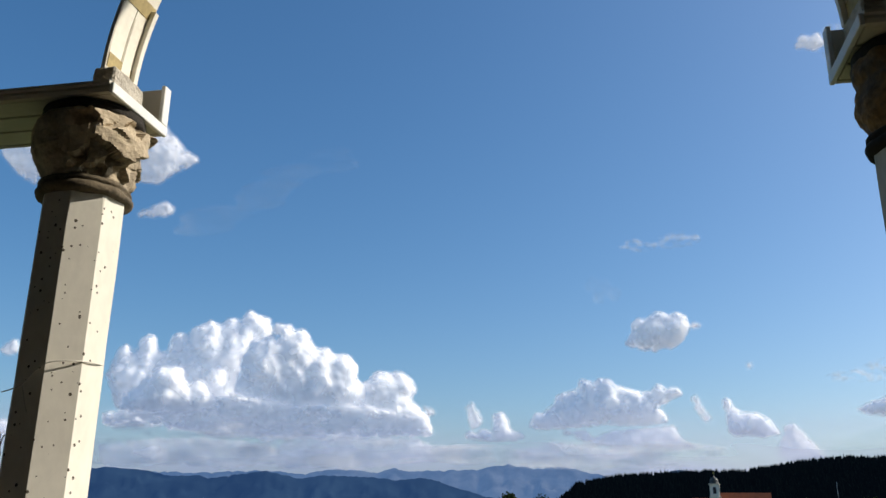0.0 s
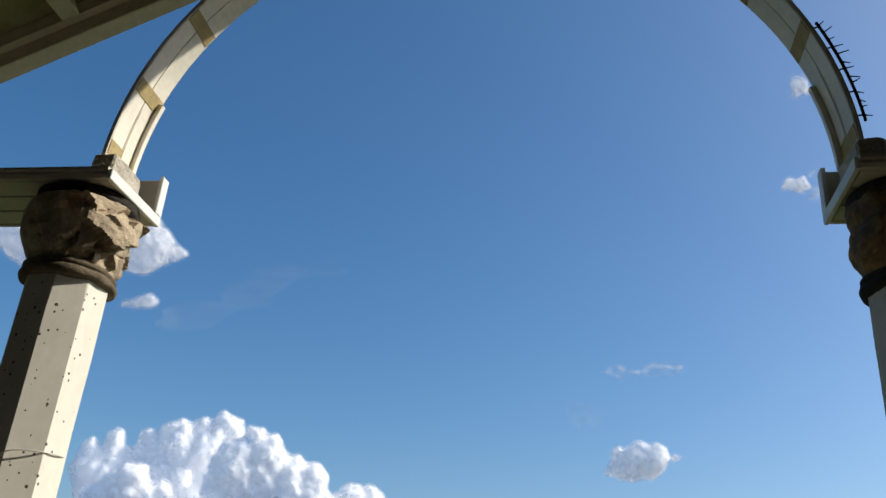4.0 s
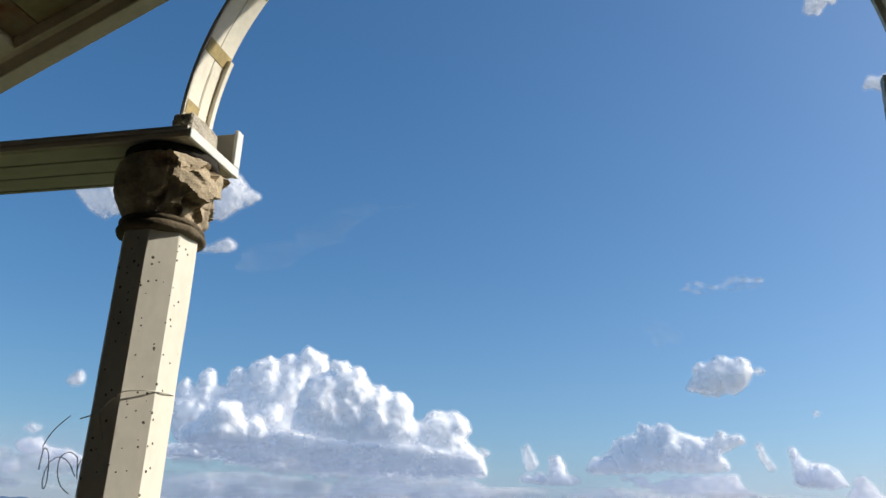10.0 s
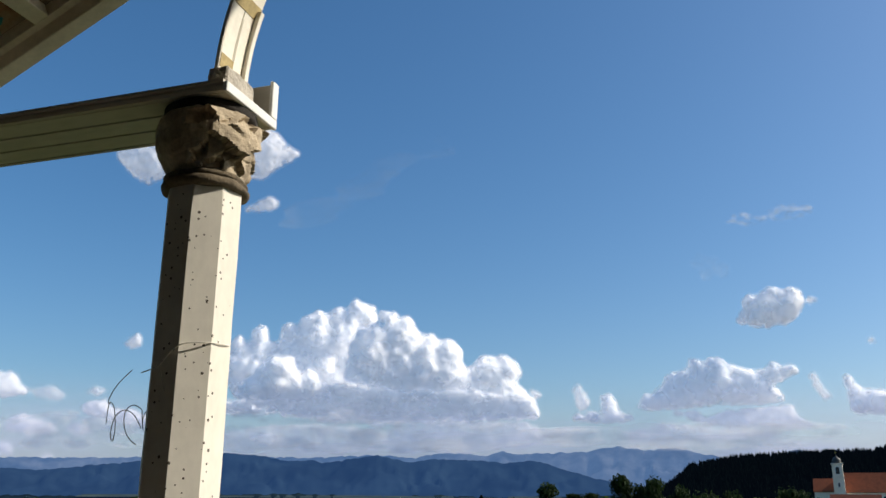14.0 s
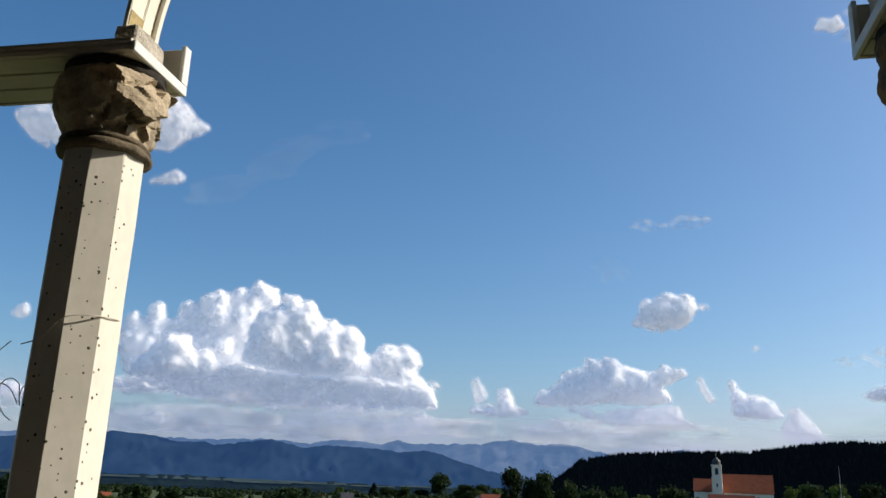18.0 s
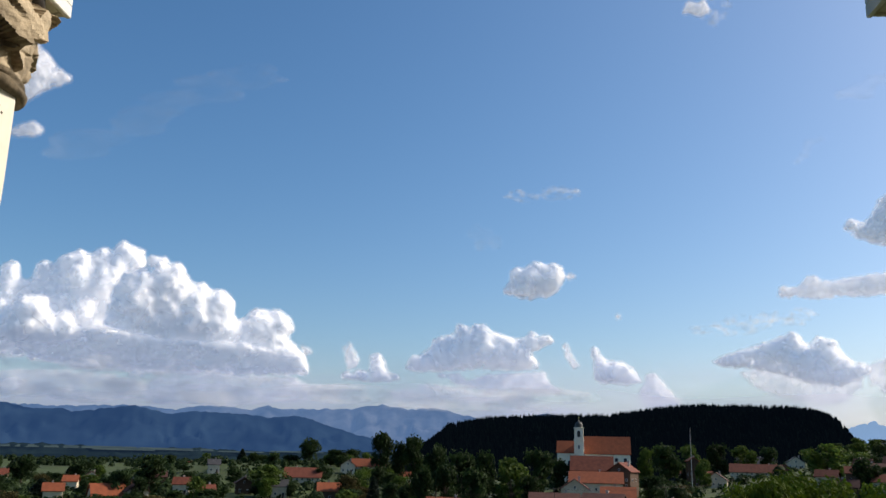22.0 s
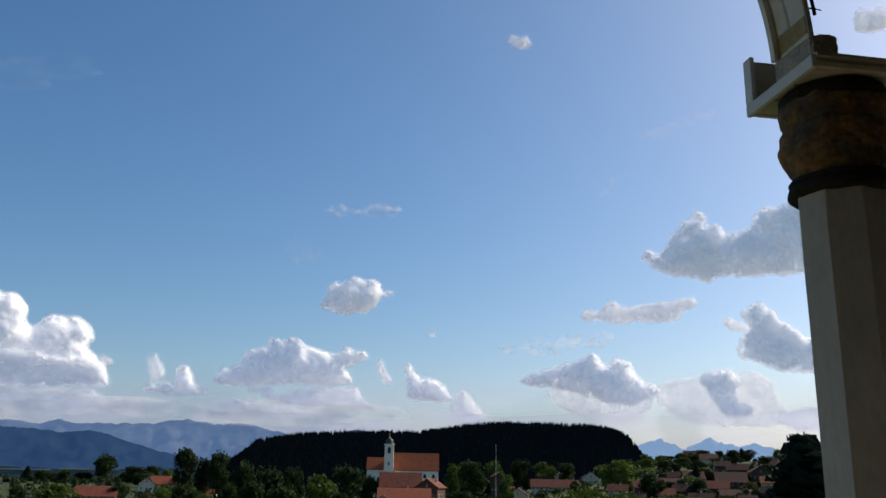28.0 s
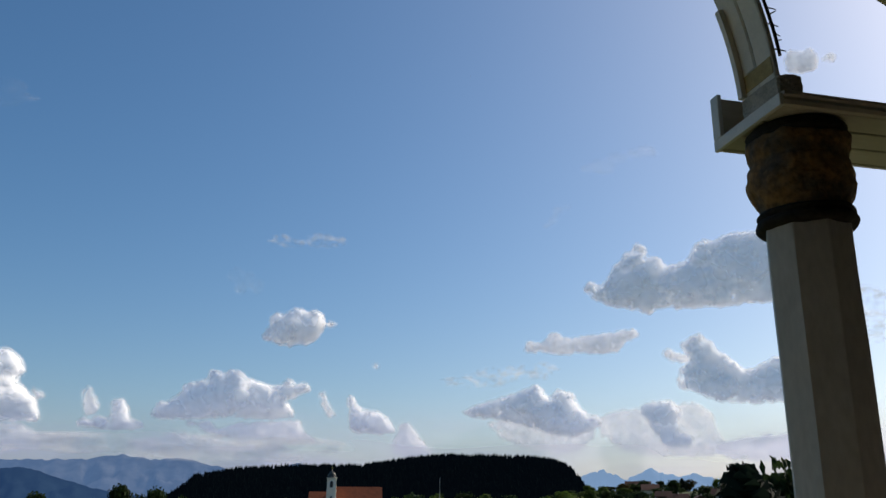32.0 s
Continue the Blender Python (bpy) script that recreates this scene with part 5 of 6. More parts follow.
for k in range(95):
    az = rng.uniform(-33, 47)
    d = rng.uniform(330, 900)
    x, y = polar(az, d)
    g = ground_z(x, y)
    top = g + rng.uniform(7, 13)
    el = math.degrees(math.atan2(top - EYE_Z, d))
    if -11 < az < -4 and d < 470:
        continue
    plant(rng.choice(("dark", "dark", "dark", "light", "conifer")), az, el, math.degrees(rng.uniform(7, 12) / d), d, k)

for k in range(50):
    az = rng.uniform(-13, 30)
    d = rng.uniform(225, 430)
    x, y = polar(az, d)
    if -11 < az < -3 and d > 290:
        continue
    el = math.degrees(math.atan2(ground_z(x, y) + rng.uniform(4.5, 8.5) - EYE_Z, d))
    plant(rng.choice(("dark", "dark", "light", "warm")), az, el, math.degrees(rng.uniform(5, 10) / d), d, k)

# gardens thick with trees on the hillside
rng = random.Random(78)
for k in range(84):
    az = rng.uniform(-34, -21.5) if k < 56 else rng.uniform(4, 27)
    d = rng.uniform(300, 800)
    x, y = polar(az, d)
    el = math.degrees(math.atan2(ground_z(x, y) + rng.uniform(5, 9) - EYE_Z, d))
    plant(rng.choice(("dark", "dark", "dark", "light", "warm")), az, el, math.degrees(rng.uniform(7, 13) / d), d, k)

# hedges and small copses further off, too many to count
rng = random.Random(41)
verts, faces = [], []
for k in range(480):
    az, d = rng.uniform(-6, 60), rng.uniform(1250, 2000)
    x, y = polar(az, d)
    g = ground_z(x, y)
    for j in range(rng.randrange(2, 6)):
        xx, yy, r = x + rng.uniform(-30, 30), y + rng.uniform(-8, 8), rng.uniform(3, 6)
        for q in range(26):
            dv = Vector((rng.gauss(0, 1), rng.gauss(0, 1), abs(rng.gauss(0, 1)))).normalized()
            p = Vector((xx, yy, g)) + Vector((dv.x * r, dv.y * r, dv.z * r * 1.7))
            u = dv.orthogonal().normalized() * r * 0.45
            w = dv.cross(u).normalized() * r * 0.4
            b = len(verts)
            verts += [tuple(p - u), tuple(p - w), tuple(p + u), tuple(p + w)]
            faces.append((b, b + 1, b + 2, b + 3))
tagged(from_lists("copses", verts, faces, M_LEAF), "scattered hedges and copses on the meadows", "copse", kind="stuff")

rng = random.Random(43)
verts, faces = [], []
for k in range(2000):
    az, d = rng.uniform(-34, 48), 230 + 500 * rng.random() ** 0.8
    x, y = polar(az, d)
    g, r = ground_z(x, y) - 0.3, rng.uniform(1.4, 4.2)
    for q in range(44):
        dv = Vector((rng.gauss(0, 1), rng.gauss(0, 1), abs(rng.gauss(0, 1)))).normalized()
        p = Vector((x, y, g)) + Vector((dv.x * r, dv.y * r, dv.z * r * 1.35)) * rng.uniform(0.7, 1.05)
        u = dv.orthogonal().normalized() * r * 0.28
        w = dv.cross(u).normalized() * r * 0.24
        b = len(verts)
        verts += [tuple(p - u), tuple(p - w), tuple(p + u), tuple(p + w)]
        faces.append((b, b + 1, b + 2, b + 3))
tagged(from_lists("garden_shrubs", verts, faces, M_LEAF), "dense garden shrubs and hedges between the houses", "shrubs", kind="stuff")

# ---- village ----
M_ROOF = {
    "red": material("red_clay_tiles", (0.155, 0.043, 0.024), 0.85, vary=0.35, scale=0.6, fine=0.2, fine_scale=5, bump=0.5, bump_scale=6, per_object=0.18),
    "orange": material("orange_clay_tiles", (0.23, 0.062, 0.025), 0.85, vary=0.25, scale=0.6, fine=0.2, fine_scale=5, bump=0.5, bump_scale=6, per_object=0.15),
    "brown": material("brown_clay_tiles", (0.070, 0.026, 0.019), 0.85, vary=0.3, scale=0.6, fine=0.2, fine_scale=5, bump=0.5, bump_scale=6, per_object=0.2),
    "grey": material("dark_grey_roofing", (0.05, 0.05, 0.055), 0.8, vary=0.3, scale=0.4, fine=0.2, fine_scale=5, bump=0.4, bump_scale=6, per_object=0.2),
}
M_WALL = material("whitewashed_render", (0.66, 0.55, 0.40), 0.9, vary=0.18, scale=0.5, fine=0.06, fine_scale=6, per_object=0.08)
M_WOODWALL = material("dark_timber_boarding", (0.09, 0.055, 0.035), 0.9, vary=0.4, scale=1.0, fine=0.2, stretch=(4, 4, 0.5), per_object=0.2)
M_FRAME = material("white_window_frame", (0.7, 0.7, 0.68), 0.5, vary=0.05)
M_PANE = material("dark_window_glass", (0.03, 0.035, 0.045), 0.08, vary=0.2, scale=1.0)
M_CHIM = material("rendered_chimney", (0.42, 0.36, 0.32), 0.9, vary=0.25, scale=2)
M_DOOR = material("brown_wooden_door", (0.13, 0.07, 0.04), 0.6, vary=0.25, scale=3)


def window_at(parent, x, y, z, w, h, axis):
    """A window on a wall that faces -y (axis 'y') or +-x (axis +1, -1)."""
    def oriented(a0, a1, b0, b1, d0, d1):
        if axis == "y":
            return box(x + a0, x + a1, y - d1, y - d0, z + b0, z + b1)
        return box(x + d0, x + d1, y + a0, y + a1, z + b0, z + b1) if axis > 0 else box(x - d1, x - d0, y + a0, y + a1, z + b0, z + b1)
    f = part("window", oriented(-w / 2, w / 2, 0, h, -0.05, 0.06), M_FRAME, parent)
    part("pane", oriented(-w / 2 + 0.09, w / 2 - 0.09, 0.09, h - 0.09, 0.061, 0.075), M_PANE, f)


def gable_walls(w, d, zb, eave, ridge, along):
    """Walls with gables; the ridge runs along x ('x') or y."""
    bm = bmesh.new()
    if along == "x":
        prof = [(-d / 2, zb), (d / 2, zb), (d / 2, eave), (0, ridge), (-d / 2, eave)]
        ends = [[bm.verts.new((x, p[0], p[1])) for p in prof] for x in (-w / 2, w / 2)]
    else:
        prof = [(-w / 2, zb), (w / 2, zb), (w / 2, eave), (0, ridge), (-w / 2, eave)]
        ends = [[bm.verts.new((p[0], y, p[1])) for p in prof] for y in (-d / 2, d / 2)]
    for i in range(5):
        j = (i + 1) % 5
        bm.faces.new((ends[0][i], ends[0][j], ends[1][j], ends[1][i]))
    bm.faces.new(ends[0]); bm.faces.new(ends[1][::-1])
    return bm


def roof_slope(w, d, eave, ridge, along, side, over=0.7, thick=0.28):
    """One slope of a gable roof with its overhang."""
    bm = bmesh.new()
    half = (d if along == "x" else w) / 2
    length = (w if along == "x" else d) / 2 + over
    k = (ridge - eave) / half
    prof = [(0.0, ridge + 0.04), (half + over, ridge + 0.04 - k * (half + over)), (half + over, ridge + 0.04 - k * (half + over) + thick), (0.0, ridge + 0.04 + thick)]
    ends = []
    for e in (-length, length):
        ends.append([bm.verts.new((e, side * p, z) if along == "x" else (side * p, e, z)) for p, z in prof])
    for i in range(4):
        j = (i + 1) % 4
        bm.faces.new((ends[0][i], ends[0][j], ends[1][j], ends[1][i]))
    bm.faces.new(ends[0]); bm.faces.new(ends[1][::-1])
    return bm


def house(az, el, wide, roof="red", along="x", wall="white", turn=0.0, tall=7.6, d=None, seed=0, steep=0.68):
    """A village house whose ridge shows at (az, el), wide degrees across; d: its distance, or found from the height."""
    rng = random.Random(seed)
    if d is None:
        d = min(range(250, 900, 5), key=lambda q: abs(EYE_Z + q * math.tan(radians(el)) - ground_z(*polar(az, q)) - tall))
    x, y = polar(az, d)
    g = ground_z(x, y)
    ridge = max(5.0, EYE_Z + d * math.tan(radians(el)) - g)
    w = max(5.0, d * radians(wide) - 1.0)
    dep = min(14.0, max(8.0, w * rng.uniform(0.75, 1.05)))
    half = dep / 2 if along == "x" else w / 2
    eave = max(2.6, ridge - half * steep)
    names = {"white": "white rendered", "wood": "dark timber"}
    ob = empty("house", pose(x, y, g, 0, 0, az + turn), label=f"{names[wall]} village house with a {roof} {'felt' if roof == 'grey' else 'tiled'} gable roof", category="house", group="village houses")
    wm = M_WALL if wall == "white" else M_WOODWALL
    part("wall", gable_walls(w, dep, -2.5, eave, ridge, along), wm, ob)
    for side in (-1, 1):
        part("roof", roof_slope(w, dep, eave, ridge, along, side), M_ROOF[roof], ob)
    cx, cy = (rng.uniform(-0.3, 0.3) * w, rng.uniform(0.05, 0.25) * dep) if along == "x" else (rng.uniform(0.08, 0.25) * w, rng.uniform(-0.3, 0.2) * dep)
    ch = part("chimney", box(cx - 0.35, cx + 0.35, cy - 0.35, cy + 0.35, eave, ridge + 1.0, bevel=0.03), M_CHIM, ob)
    part("cap", box(cx - 0.42, cx + 0.42, cy - 0.42, cy + 0.42, ridge + 1.001, ridge + 1.12), M_CHIM, ch)
    n = max(2, int(w / 2.8))
    rows = [r for r in (1.0, 3.7, 6.3) if r + 1.3 < eave - 0.2] or [0.8]
    for zz in rows:
        for i in range(n):
            window_at(ob, -w / 2 + w * (i + 0.5) / n, -dep / 2, zz, 1.0, 1.25, "y")
    if along == "y" and ridge - eave > 2.2:
        window_at(ob, 0, -dep / 2, eave + 0.1, 0.9, 1.1, "y")
    for sx in (-1, 1):
        for i in range(2):
            window_at(ob, sx * w / 2, (-0.22 + 0.44 * i) * dep, rows[-1], 1.0, 1.25, sx)
    part("door", box(w * 0.18, w * 0.18 + 1.05, -dep / 2 - 0.07, -dep / 2 + 0.05, -0.4, 1.85), M_DOOR, ob)
    return ob


HOUSES = [
    (23.25, -2.0, 2.0, "orange", "x", "white"), (22.1, -1.75, 1.5, "red", "x", "white"), (21.6, -1.97, 1.4, "brown", "y", "white"), (18.9, -1.57, 1.1, "red", "x", "white"), (18.3, -0.62, 1.0, "red", "x", "white"),
    (17.1, -0.44, 0.8, "grey", "x", "white"), (17.4, -2.0, 1.0, "red", "x", "white"), (11.5, -0.84, 2.4, "red", "x", "white"), (25.3, -1.55, 0.9, "orange", "x", "white"), (26.2, -2.0, 1.2, "orange", "x", "white"),
    (9.8, -1.74, 1.6, "orange", "x", "wood"), (7.4, -0.2, 2.3, "orange", "x", "white"), (8.7, -0.29, 1.0, "red", "y", "white"), (4.9, -0.95, 0.9, "orange", "x", "white"), (2.1, -2.5, 3.0, "orange", "x", "white"),
    (-13.57, -0.44, 2.3, "red", "x", "white"), (-14.6, -0.5, 1.4, "brown", "y", "white"), (-17.1, 0.05, 3.4, "red", "x", "white"), (-17.0, 0.46, 2.3, "grey", "x", "wood"), (-19.2, 0.55, 1.1, "grey", "y", "white"),
    (-13.2, 0.38, 0.7, "orange", "y", "wood"), (-20.9, -0.18, 1.3, "red", "x", "white"), (-23.8, 0.26, 2.2, "brown", "x", "white"), (-25.5, 0.7, 1.3, "brown", "x", "white"), (-26.5, 1.77, 1.1, "brown", "x", "white"),
    (-25.8, 1.95, 1.6, "brown", "x", "wood"), (-27.7, 0.69, 1.9, "brown", "x", "wood"), (-29.9, 0.46, 1.0, "orange", "x", "white"), (-24.4, 0.66, 0.8, "brown", "x", "white"), (-28.9, -0.66, 1.6, "brown", "x", "wood"),
    (-23.8, -0.36, 1.2, "red", "x", "white"), (-22.9, 0.5, 1.0, "brown", "x", "wood"), (40.2, -0.95, 1.6, "orange", "x", "white"), (38.6, -1.2, 1.0, "red", "x", "white"), (32.0, -0.9, 1.2, "orange", "x", "white"),
    (35.0, -1.1, 1.1, "red", "x", "white"), (29.3, -1.2, 1.2, "red", "x", "white"), (15.2, -1.5, 1.1, "brown", "y", "wood"), (13.0, -1.6, 1.1, "grey", "x", "white"), (-30.8, 1.5, 1.2, "brown", "x", "white"),
    (-26.6, 0.9, 1.0, "red", "y", "white"), (-21.9, -0.7, 1.4, "brown", "x", "wood"), (20.3, -1.2, 0.9, "brown", "x", "wood"), (-24.9, -0.1, 1.3, "brown", "x", "wood"), (-26.9, 0.15, 1.5, "red", "x", "wood"), (-28.2, 1.2, 1.3, "brown", "x", "wood"), (-29.4, 1.1, 1.2, "brown", "y", "wood"),
    (-27.3, 1.35, 1.0, "brown", "x", "wood"), (-31.5, 0.3, 1.4, "brown", "x", "wood"), (-30.2, -0.1, 1.5, "brown", "x", "wood"), (-22.4, 0.05, 1.1, "red", "x", "wood"), (-25.9, -0.6, 1.5, "brown", "x", "wood"), (-27.6, -0.35, 1.3, "brown", "x", "wood"), (24.2, -1.3, 0.8, "red", "y", "white"),
]
for k, (az, el, wide, rf, along, wl_) in enumerate(HOUSES):
    house(az, el, wide, rf, along, wl_, turn=random.Random(k).uniform(-14, 14), seed=k)
# the cluster of roofs under the church
house(-7.0, 0.31, 2.7, "red", "x", "white", d=430, seed=101, steep=0.9)
house(-7.25, -0.66, 3.4, "orange", "x", "white", d=385, seed=102, steep=0.6)
house(-5.9, -1.12, 1.9, "red", "y", "white", d=355, seed=103)
house(-8.95, -0.05, 1.6, "red", "y", "wood", d=400, seed=104, turn=-20)
house(-8.6, -1.56, 2.2, "orange", "x", "white", d=330, seed=105)
house(-4.6, -2.05, 3.2, "brown", "x", "white", d=270, seed=106, steep=0.4)
house(-7.7, -2.0, 2.6, "brown", "x", "white", d=262, seed=107, steep=0.4, turn=-12)
house(-11.5, -2.3, 2.4, "brown", "x", "wood", d=270, seed=108, steep=0.4)

# ---- church ----
CH_D = 470.0
cx, cy = polar(-7.5, CH_D)
church = empty("church", pose(cx, cy, 0, 0, 0, -7.5), label="white village church with orange tiled roof and onion tower", category="church")
CB = ground_z(cx, cy) - 1.5
M_CHURCH = material("white_church_render", (0.84, 0.76, 0.61), 0.9, vary=0.10, scale=0.4, fine=0.05, fine_scale=5)
M_COPPER = material("dark_copper_dome", (0.05, 0.055, 0.05), 0.5, vary=0.3, scale=1.0)
M_GOLD = material("gilded_cross", (0.5, 0.38, 0.12), 0.35, 1.0, vary=0.1)


def shifted(bm, x, y):
    bmesh.ops.translate(bm, verts=bm.verts, vec=(x, y, 0))
    return bm


nave_x, nave_w, nave_d = 3.6, 24.0, 15.0
part("nave_wall", shifted(gable_walls(nave_w, nave_d, CB, 5.6, 14.2, "x"), nave_x, 0), M_CHURCH, church)
for side in (-1, 1):
    part("nave_roof", shifted(roof_slope(nave_w, nave_d, 5.6, 14.2, "x", side, 0.4), nave_x, 0), M_ROOF["orange"], church)
ch_x, ch_w, ch_d = -15.2, 13.2, 11.0
part("choir_wall", shifted(gable_walls(ch_w, ch_d, CB, 5.8, 11.6, "x"), ch_x, 0), M_CHURCH, church)
for side in (-1, 1):
    part("choir_roof", shifted(roof_slope(ch_w, ch_d, 5.8, 11.6, "x", side, 0.4), ch_x, 0), M_ROOF["orange"], church)
tx, ty, tw = -10.4, -8.4, 2.45
part("tower", box(tx - tw, tx + tw, ty - tw, ty + tw, CB, 12.0), M_CHURCH, church)
part("belfry", box(tx - tw + 0.15, tx + tw - 0.15, ty - tw + 0.15, ty + tw - 0.15, 12.35, 18.2), M_CHURCH, church)
part("cornice", box(tx - tw - 0.3, tx + tw + 0.3, ty - tw - 0.3, ty + tw + 0.3, 12.001, 12.349, bevel=0.05), M_CHURCH, church)
part("cornice", box(tx - tw - 0.25, tx + tw + 0.25, ty - tw - 0.25, ty + tw + 0.25, 18.201, 18.6, bevel=0.05), M_CHURCH, church)
bm = lathe(bmesh.new(), [(2.3, 18.6), (2.2, 19.0), (1.9, 19.5), (2.05, 20.0), (1.9, 20.6), (1.2, 21.3), (0.5, 21.9), (0.22, 22.4), (0.1, 22.9)], 20)
part("onion_dome", shifted(bm, tx, ty), M_COPPER, church, "dark copper onion dome", smooth=True)
bm = add_box(box(tx - 0.07, tx + 0.07, ty - 0.07, ty + 0.07, 22.8, 24.4), tx - 0.5, tx + 0.5, ty - 0.06, ty + 0.06, 23.6, 23.78)
part("cross", bm, M_GOLD, church, "gilded cross")


def arched(w, h, y0, y1):
    """An upright slab with a round head, standing on z 0 and centred on x 0."""
    bm = bmesh.new()
    pts = [(-w / 2, 0), (w / 2, 0)] + [(w / 2 * math.cos(a), h - w / 2 + w / 2 * math.sin(a)) for a in np.linspace(0, math.pi, 11)]
    ends = [[bm.verts.new((p[0], y, p[1])) for p in pts] for y in (y0, y1)]
    for i in range(len(pts)):
        j = (i + 1) % len(pts)
        bm.faces.new((ends[0][i], ends[0][j], ends[1][j], ends[1][i]))
    bm.faces.new(ends[0]); bm.faces.new(ends[1][::-1])
    return bm


def church_window(x, y, z, w, h):
    bm = arched(w, h, y - 0.10, y + 0.1)
    bmesh.ops.translate(bm, verts=bm.verts, vec=(x, 0, z))
    f = part("window", bm, M_FRAME, church)
    bm = arched(w - 0.3, h - 0.3, y - 0.13, y - 0.101)
    bmesh.ops.translate(bm, verts=bm.verts, vec=(x, 0, z + 0.15))
    part("pane", bm, M_PANE, f)


for x in (-5.0, -0.5, 4.0, 8.5, 13.0):
    church_window(x, -nave_d / 2, 1.4, 1.9, 2.4)
    church_window(x, -nave_d / 2, -5.6, 1.9, 5.2)
for x in (-19.6, -15.6):
    church_window(x, -ch_d / 2, -4.0, 1.7, 6.0)
church_window(tx, ty - tw + 0.15, 13.6, 1.9, 3.6)
church_window(tx, ty - tw, 7.6, 1.0, 2.2)

# ---- poles and overhead wires ----
def tube(name, pts, r, mat, label="", category="", parent=None, smooth=True):
    cu = bpy.data.curves.new(name, "CURVE")
    cu.dimensions, cu.bevel_depth, cu.bevel_resolution = "3D", r, 2
    sp = cu.splines.new("NURBS" if smooth else "POLY")
    sp.points.add(len(pts) - 1)
    for p, q in zip(sp.points, pts):
        p.co = (*q, 1)
    if smooth:
        sp.use_endpoint_u, sp.order_u = True, 3
    tmp = bpy.data.objects.new("tmp", cu)
    scene.collection.objects.link(tmp)
    me = bpy.data.meshes.new_from_object(tmp.evaluated_get(bpy.context.evaluated_depsgraph_get()))
    bpy.data.objects.remove(tmp)
    me.materials.clear()
    me.materials.append(mat)
    me.name = name
    ob = new(name, me)
    if parent:
        ob.parent = parent
    return tagged(ob, label, category)


def mast(az, el, d, r):
    x, y = polar(az, d)
    g = ground_z(x, y)
    top = EYE_Z + d * math.tan(radians(el))
    bm = lathe(bmesh.new(), [(r, 0), (r * 0.8, (top - g) * 0.5), (r * 0.5, top - g)], 8)
    ob = tagged(finish(bm, "mast", M_FRAME), "tall slender pale mast above the village roofs", "mast")
    ob.location = (x, y, g)
    return x, y, top


mast(-13.15, 2.2, 430, 0.10)
ends = []
for az, el, d in ((3.0, -2.25, 250), (-4.6, -1.75, 262), (-11.5, -1.45, 300), (-15.5, -0.9, 360)):
    x, y = polar(az, d)
    g = ground_z(x, y)
    top = EYE_Z + d * math.tan(radians(el))
    pole = empty("wire_pole", pose(x, y, g), label="wooden roof pole carrying overhead wires", category="pole", group="wire poles")
    part("post", lathe(bmesh.new(), [(0.12, 0), (0.09, top - g + 0.3)], 8), M_BARK, pole)
    part("crossarm", box(-0.9, 0.9, -0.06, 0.06, top - g - 0.1, top - g + 0.05), M_BARK, pole)
    ends.append(Vector((x, y, top)))
for a, b in zip(ends, ends[1:]):
    for o in (-0.7, 0.0, 0.7):
        pts = []
        for i in range(9):
            t = i / 8
            p = a.lerp(b, t) + Vector((0, o, -1.6 * 4 * t * (1 - t) * 0.6 + 0.1 + 0.25 * o))
            pts.append(tuple(p))
        tube("overhead_wire", pts, 0.014, M_RUST, "thin overhead wire between two poles", "wire")

# ---- wire round the left column and spikes on the arch ----
lx = XC - HALF
k = R_COL * 0.93
wire = tube("wire_tie", [(lx + 0.06, YC + 0.20, 2.16), (lx + k + 0.006, YC + 0.08, 2.158), (lx + k + 0.008, YC - 0.07, 2.15), (lx + 0.132, YC - 0.142, 2.147), (lx + 0.07, YC - 0.192, 2.135), (lx + 0.02, YC - k - 0.022, 2.10), (lx - 0.03, YC - k - 0.02, 2.04), (lx - 0.075, YC - k - 0.014, 2.025), (lx - 0.16, YC - 0.14, 2.02)], 0.0028, M_WIRE, "thin bare wire tied round the concrete column", "wire")
tube("wire_end", [(lx - 0.03, YC - k - 0.018, 2.04), (lx - 0.012, YC - k - 0.02, 1.98), (lx + 0.005, YC - k - 0.012, 1.925)], 0.0022, M_WIRE, parent=wire)
WY = YC - 0.15                    # the loose coil hangs in front of the shaft
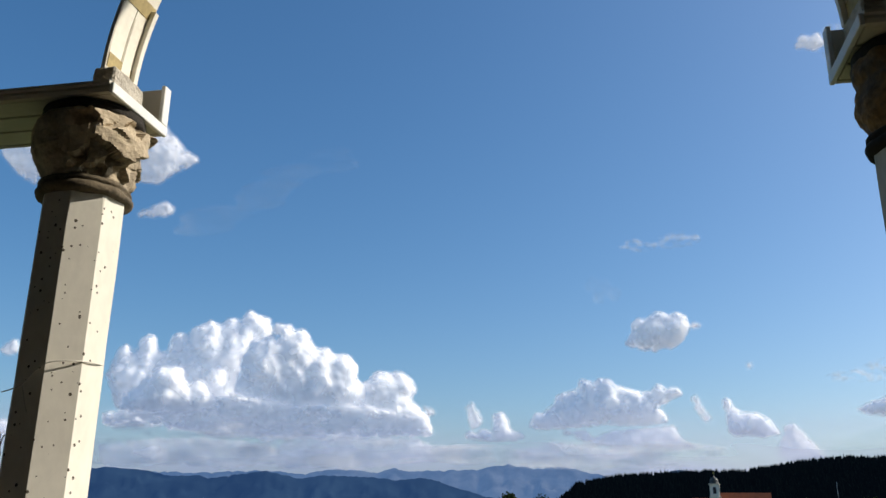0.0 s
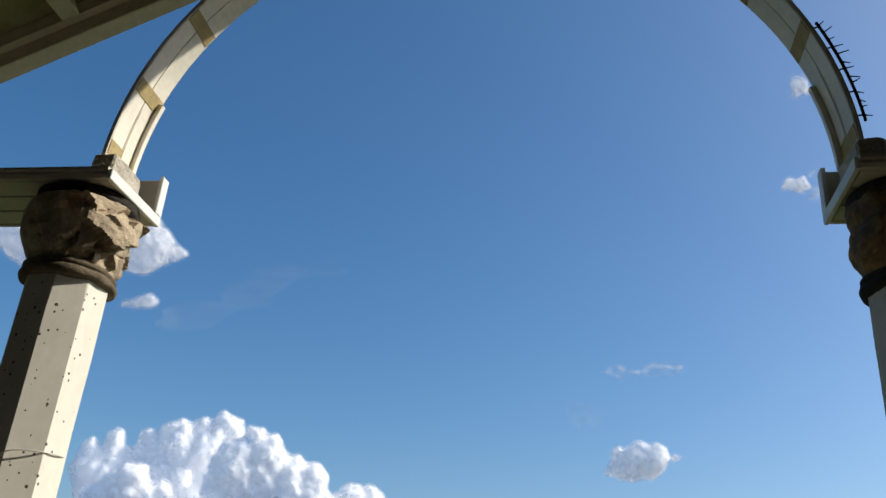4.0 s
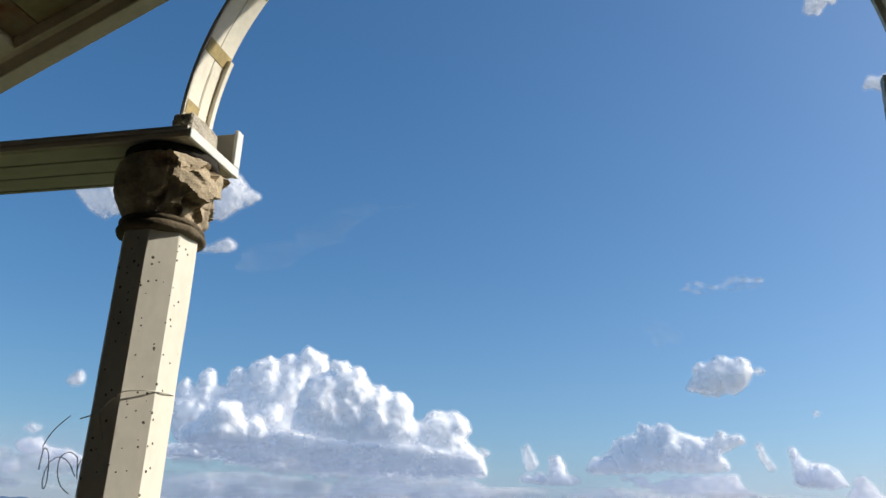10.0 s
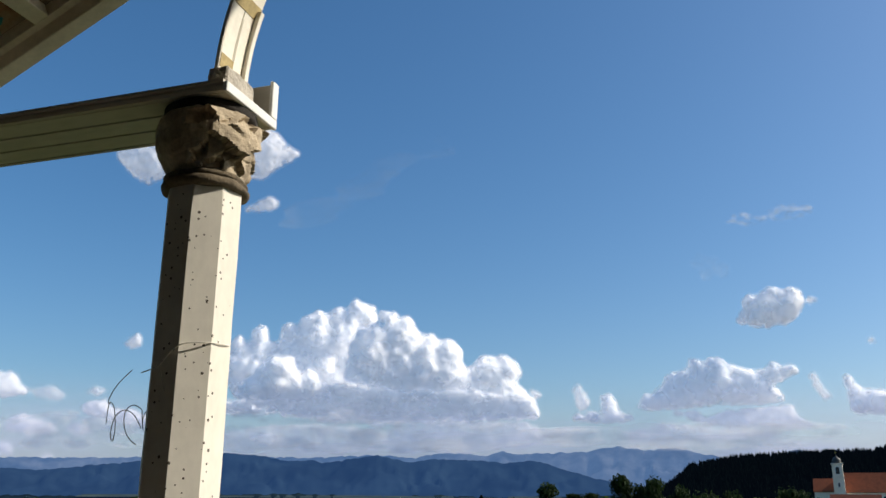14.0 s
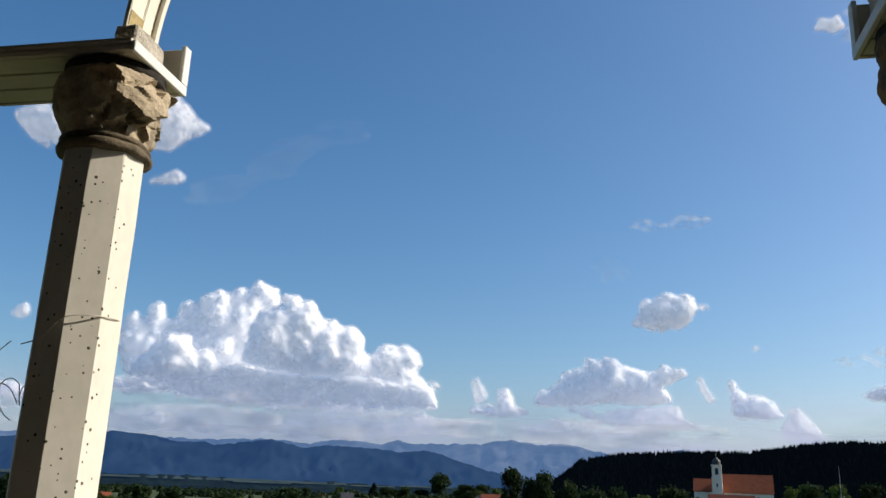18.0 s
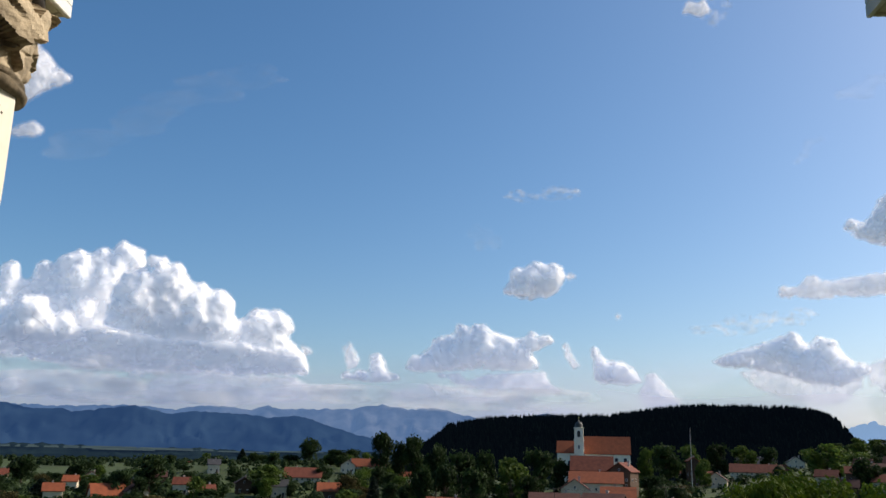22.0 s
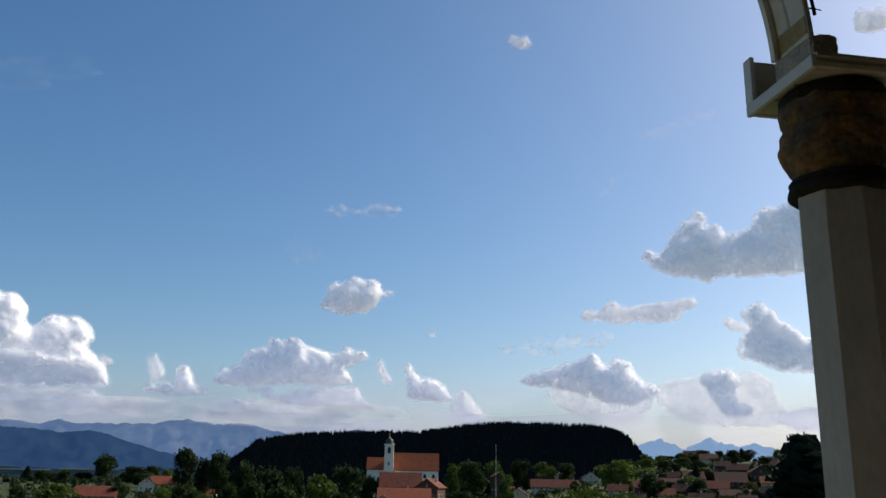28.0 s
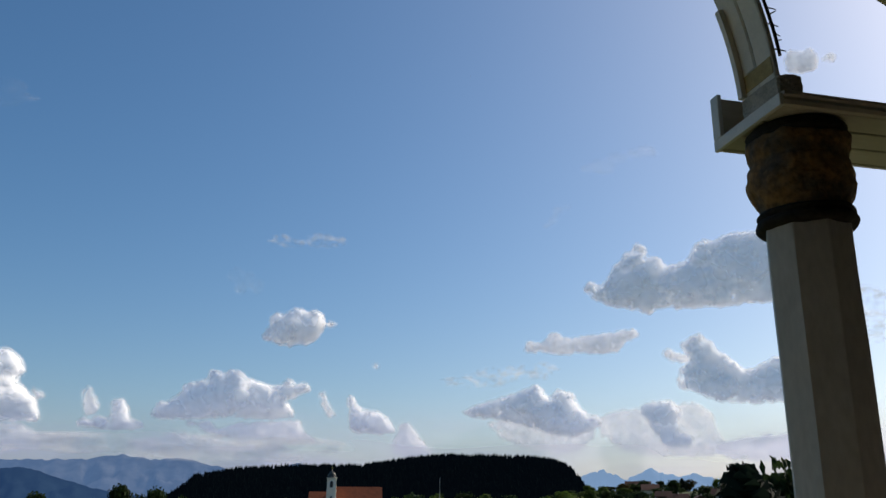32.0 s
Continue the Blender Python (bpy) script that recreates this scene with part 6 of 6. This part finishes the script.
COIL = (
    [(-0.205, 2.031), (-0.27, 1.986), (-0.31, 1.936), (-0.326, 1.898), (-0.317, 1.877), (-0.30, 1.889)],
    [(-0.324, 1.796), (-0.325, 1.846), (-0.318, 1.885), (-0.297, 1.889), (-0.271, 1.858), (-0.256, 1.794), (-0.255, 1.744), (-0.268, 1.707), (-0.29, 1.732), (-0.294, 1.782), (-0.279, 1.828), (-0.245, 1.85), (-0.215, 1.851), (-0.173, 1.838), (-0.139, 1.804), (-0.119, 1.767)],
    [(-0.152, 1.698), (-0.19, 1.718), (-0.217, 1.781), (-0.214, 1.844), (-0.187, 1.868), (-0.154, 1.873), (-0.13, 1.849)],
    [(-0.13, 1.849), (-0.118, 1.80), (-0.10, 1.745), (-0.113, 1.791), (-0.112, 1.829), (-0.105, 1.846), (-0.081, 1.821), (-0.062, 1.79), (-0.047, 1.765)])
for k_, line in enumerate(COIL):
    tube("wire_end", [(lx + x, WY + 0.012 * math.sin(7 * i + k_), z) for i, (x, z) in enumerate(line)], 0.0022, M_WIRE, parent=wire)

spikes = empty("spike_strip", pose(XC - 0.03, YC, ARCH_Z), label="rusty iron spike strip along the outside of the arch", category="spike strip")
rr = ARCH_R + 0.045
part("rail", arc_slab(bmesh.new(), rr, rr + 0.010, 6, 24, -0.14, -0.130, 20), M_RUST, spikes)
rng = random.Random(3)
for i in range(13):
    a = radians(7 + 1.35 * i)
    bm = bmesh.new()
    lean = a + rng.uniform(-0.5, 0.5)
    p0 = Vector((rr * math.cos(a), -0.134, rr * math.sin(a)))
    p1 = p0 + Vector((math.cos(lean), rng.uniform(-0.4, 0.2), math.sin(lean))) * rng.uniform(0.03, 0.055)
    tv, tf = [], []
    limb(tv, tf, p0, p1, 0.004, 0.002, 5)
    sp = from_lists("spike", tv, tf, M_RUST)
    sp.parent = spikes
    if i % 3 == 0:
        tv, tf = [], []
        limb(tv, tf, Vector(((ARCH_R + 0.02) * math.cos(a), -0.134, (ARCH_R + 0.02) * math.sin(a))), p0, 0.004, 0.004, 5)
        sp = from_lists("bracket", tv, tf, M_RUST)
        sp.parent = spikes
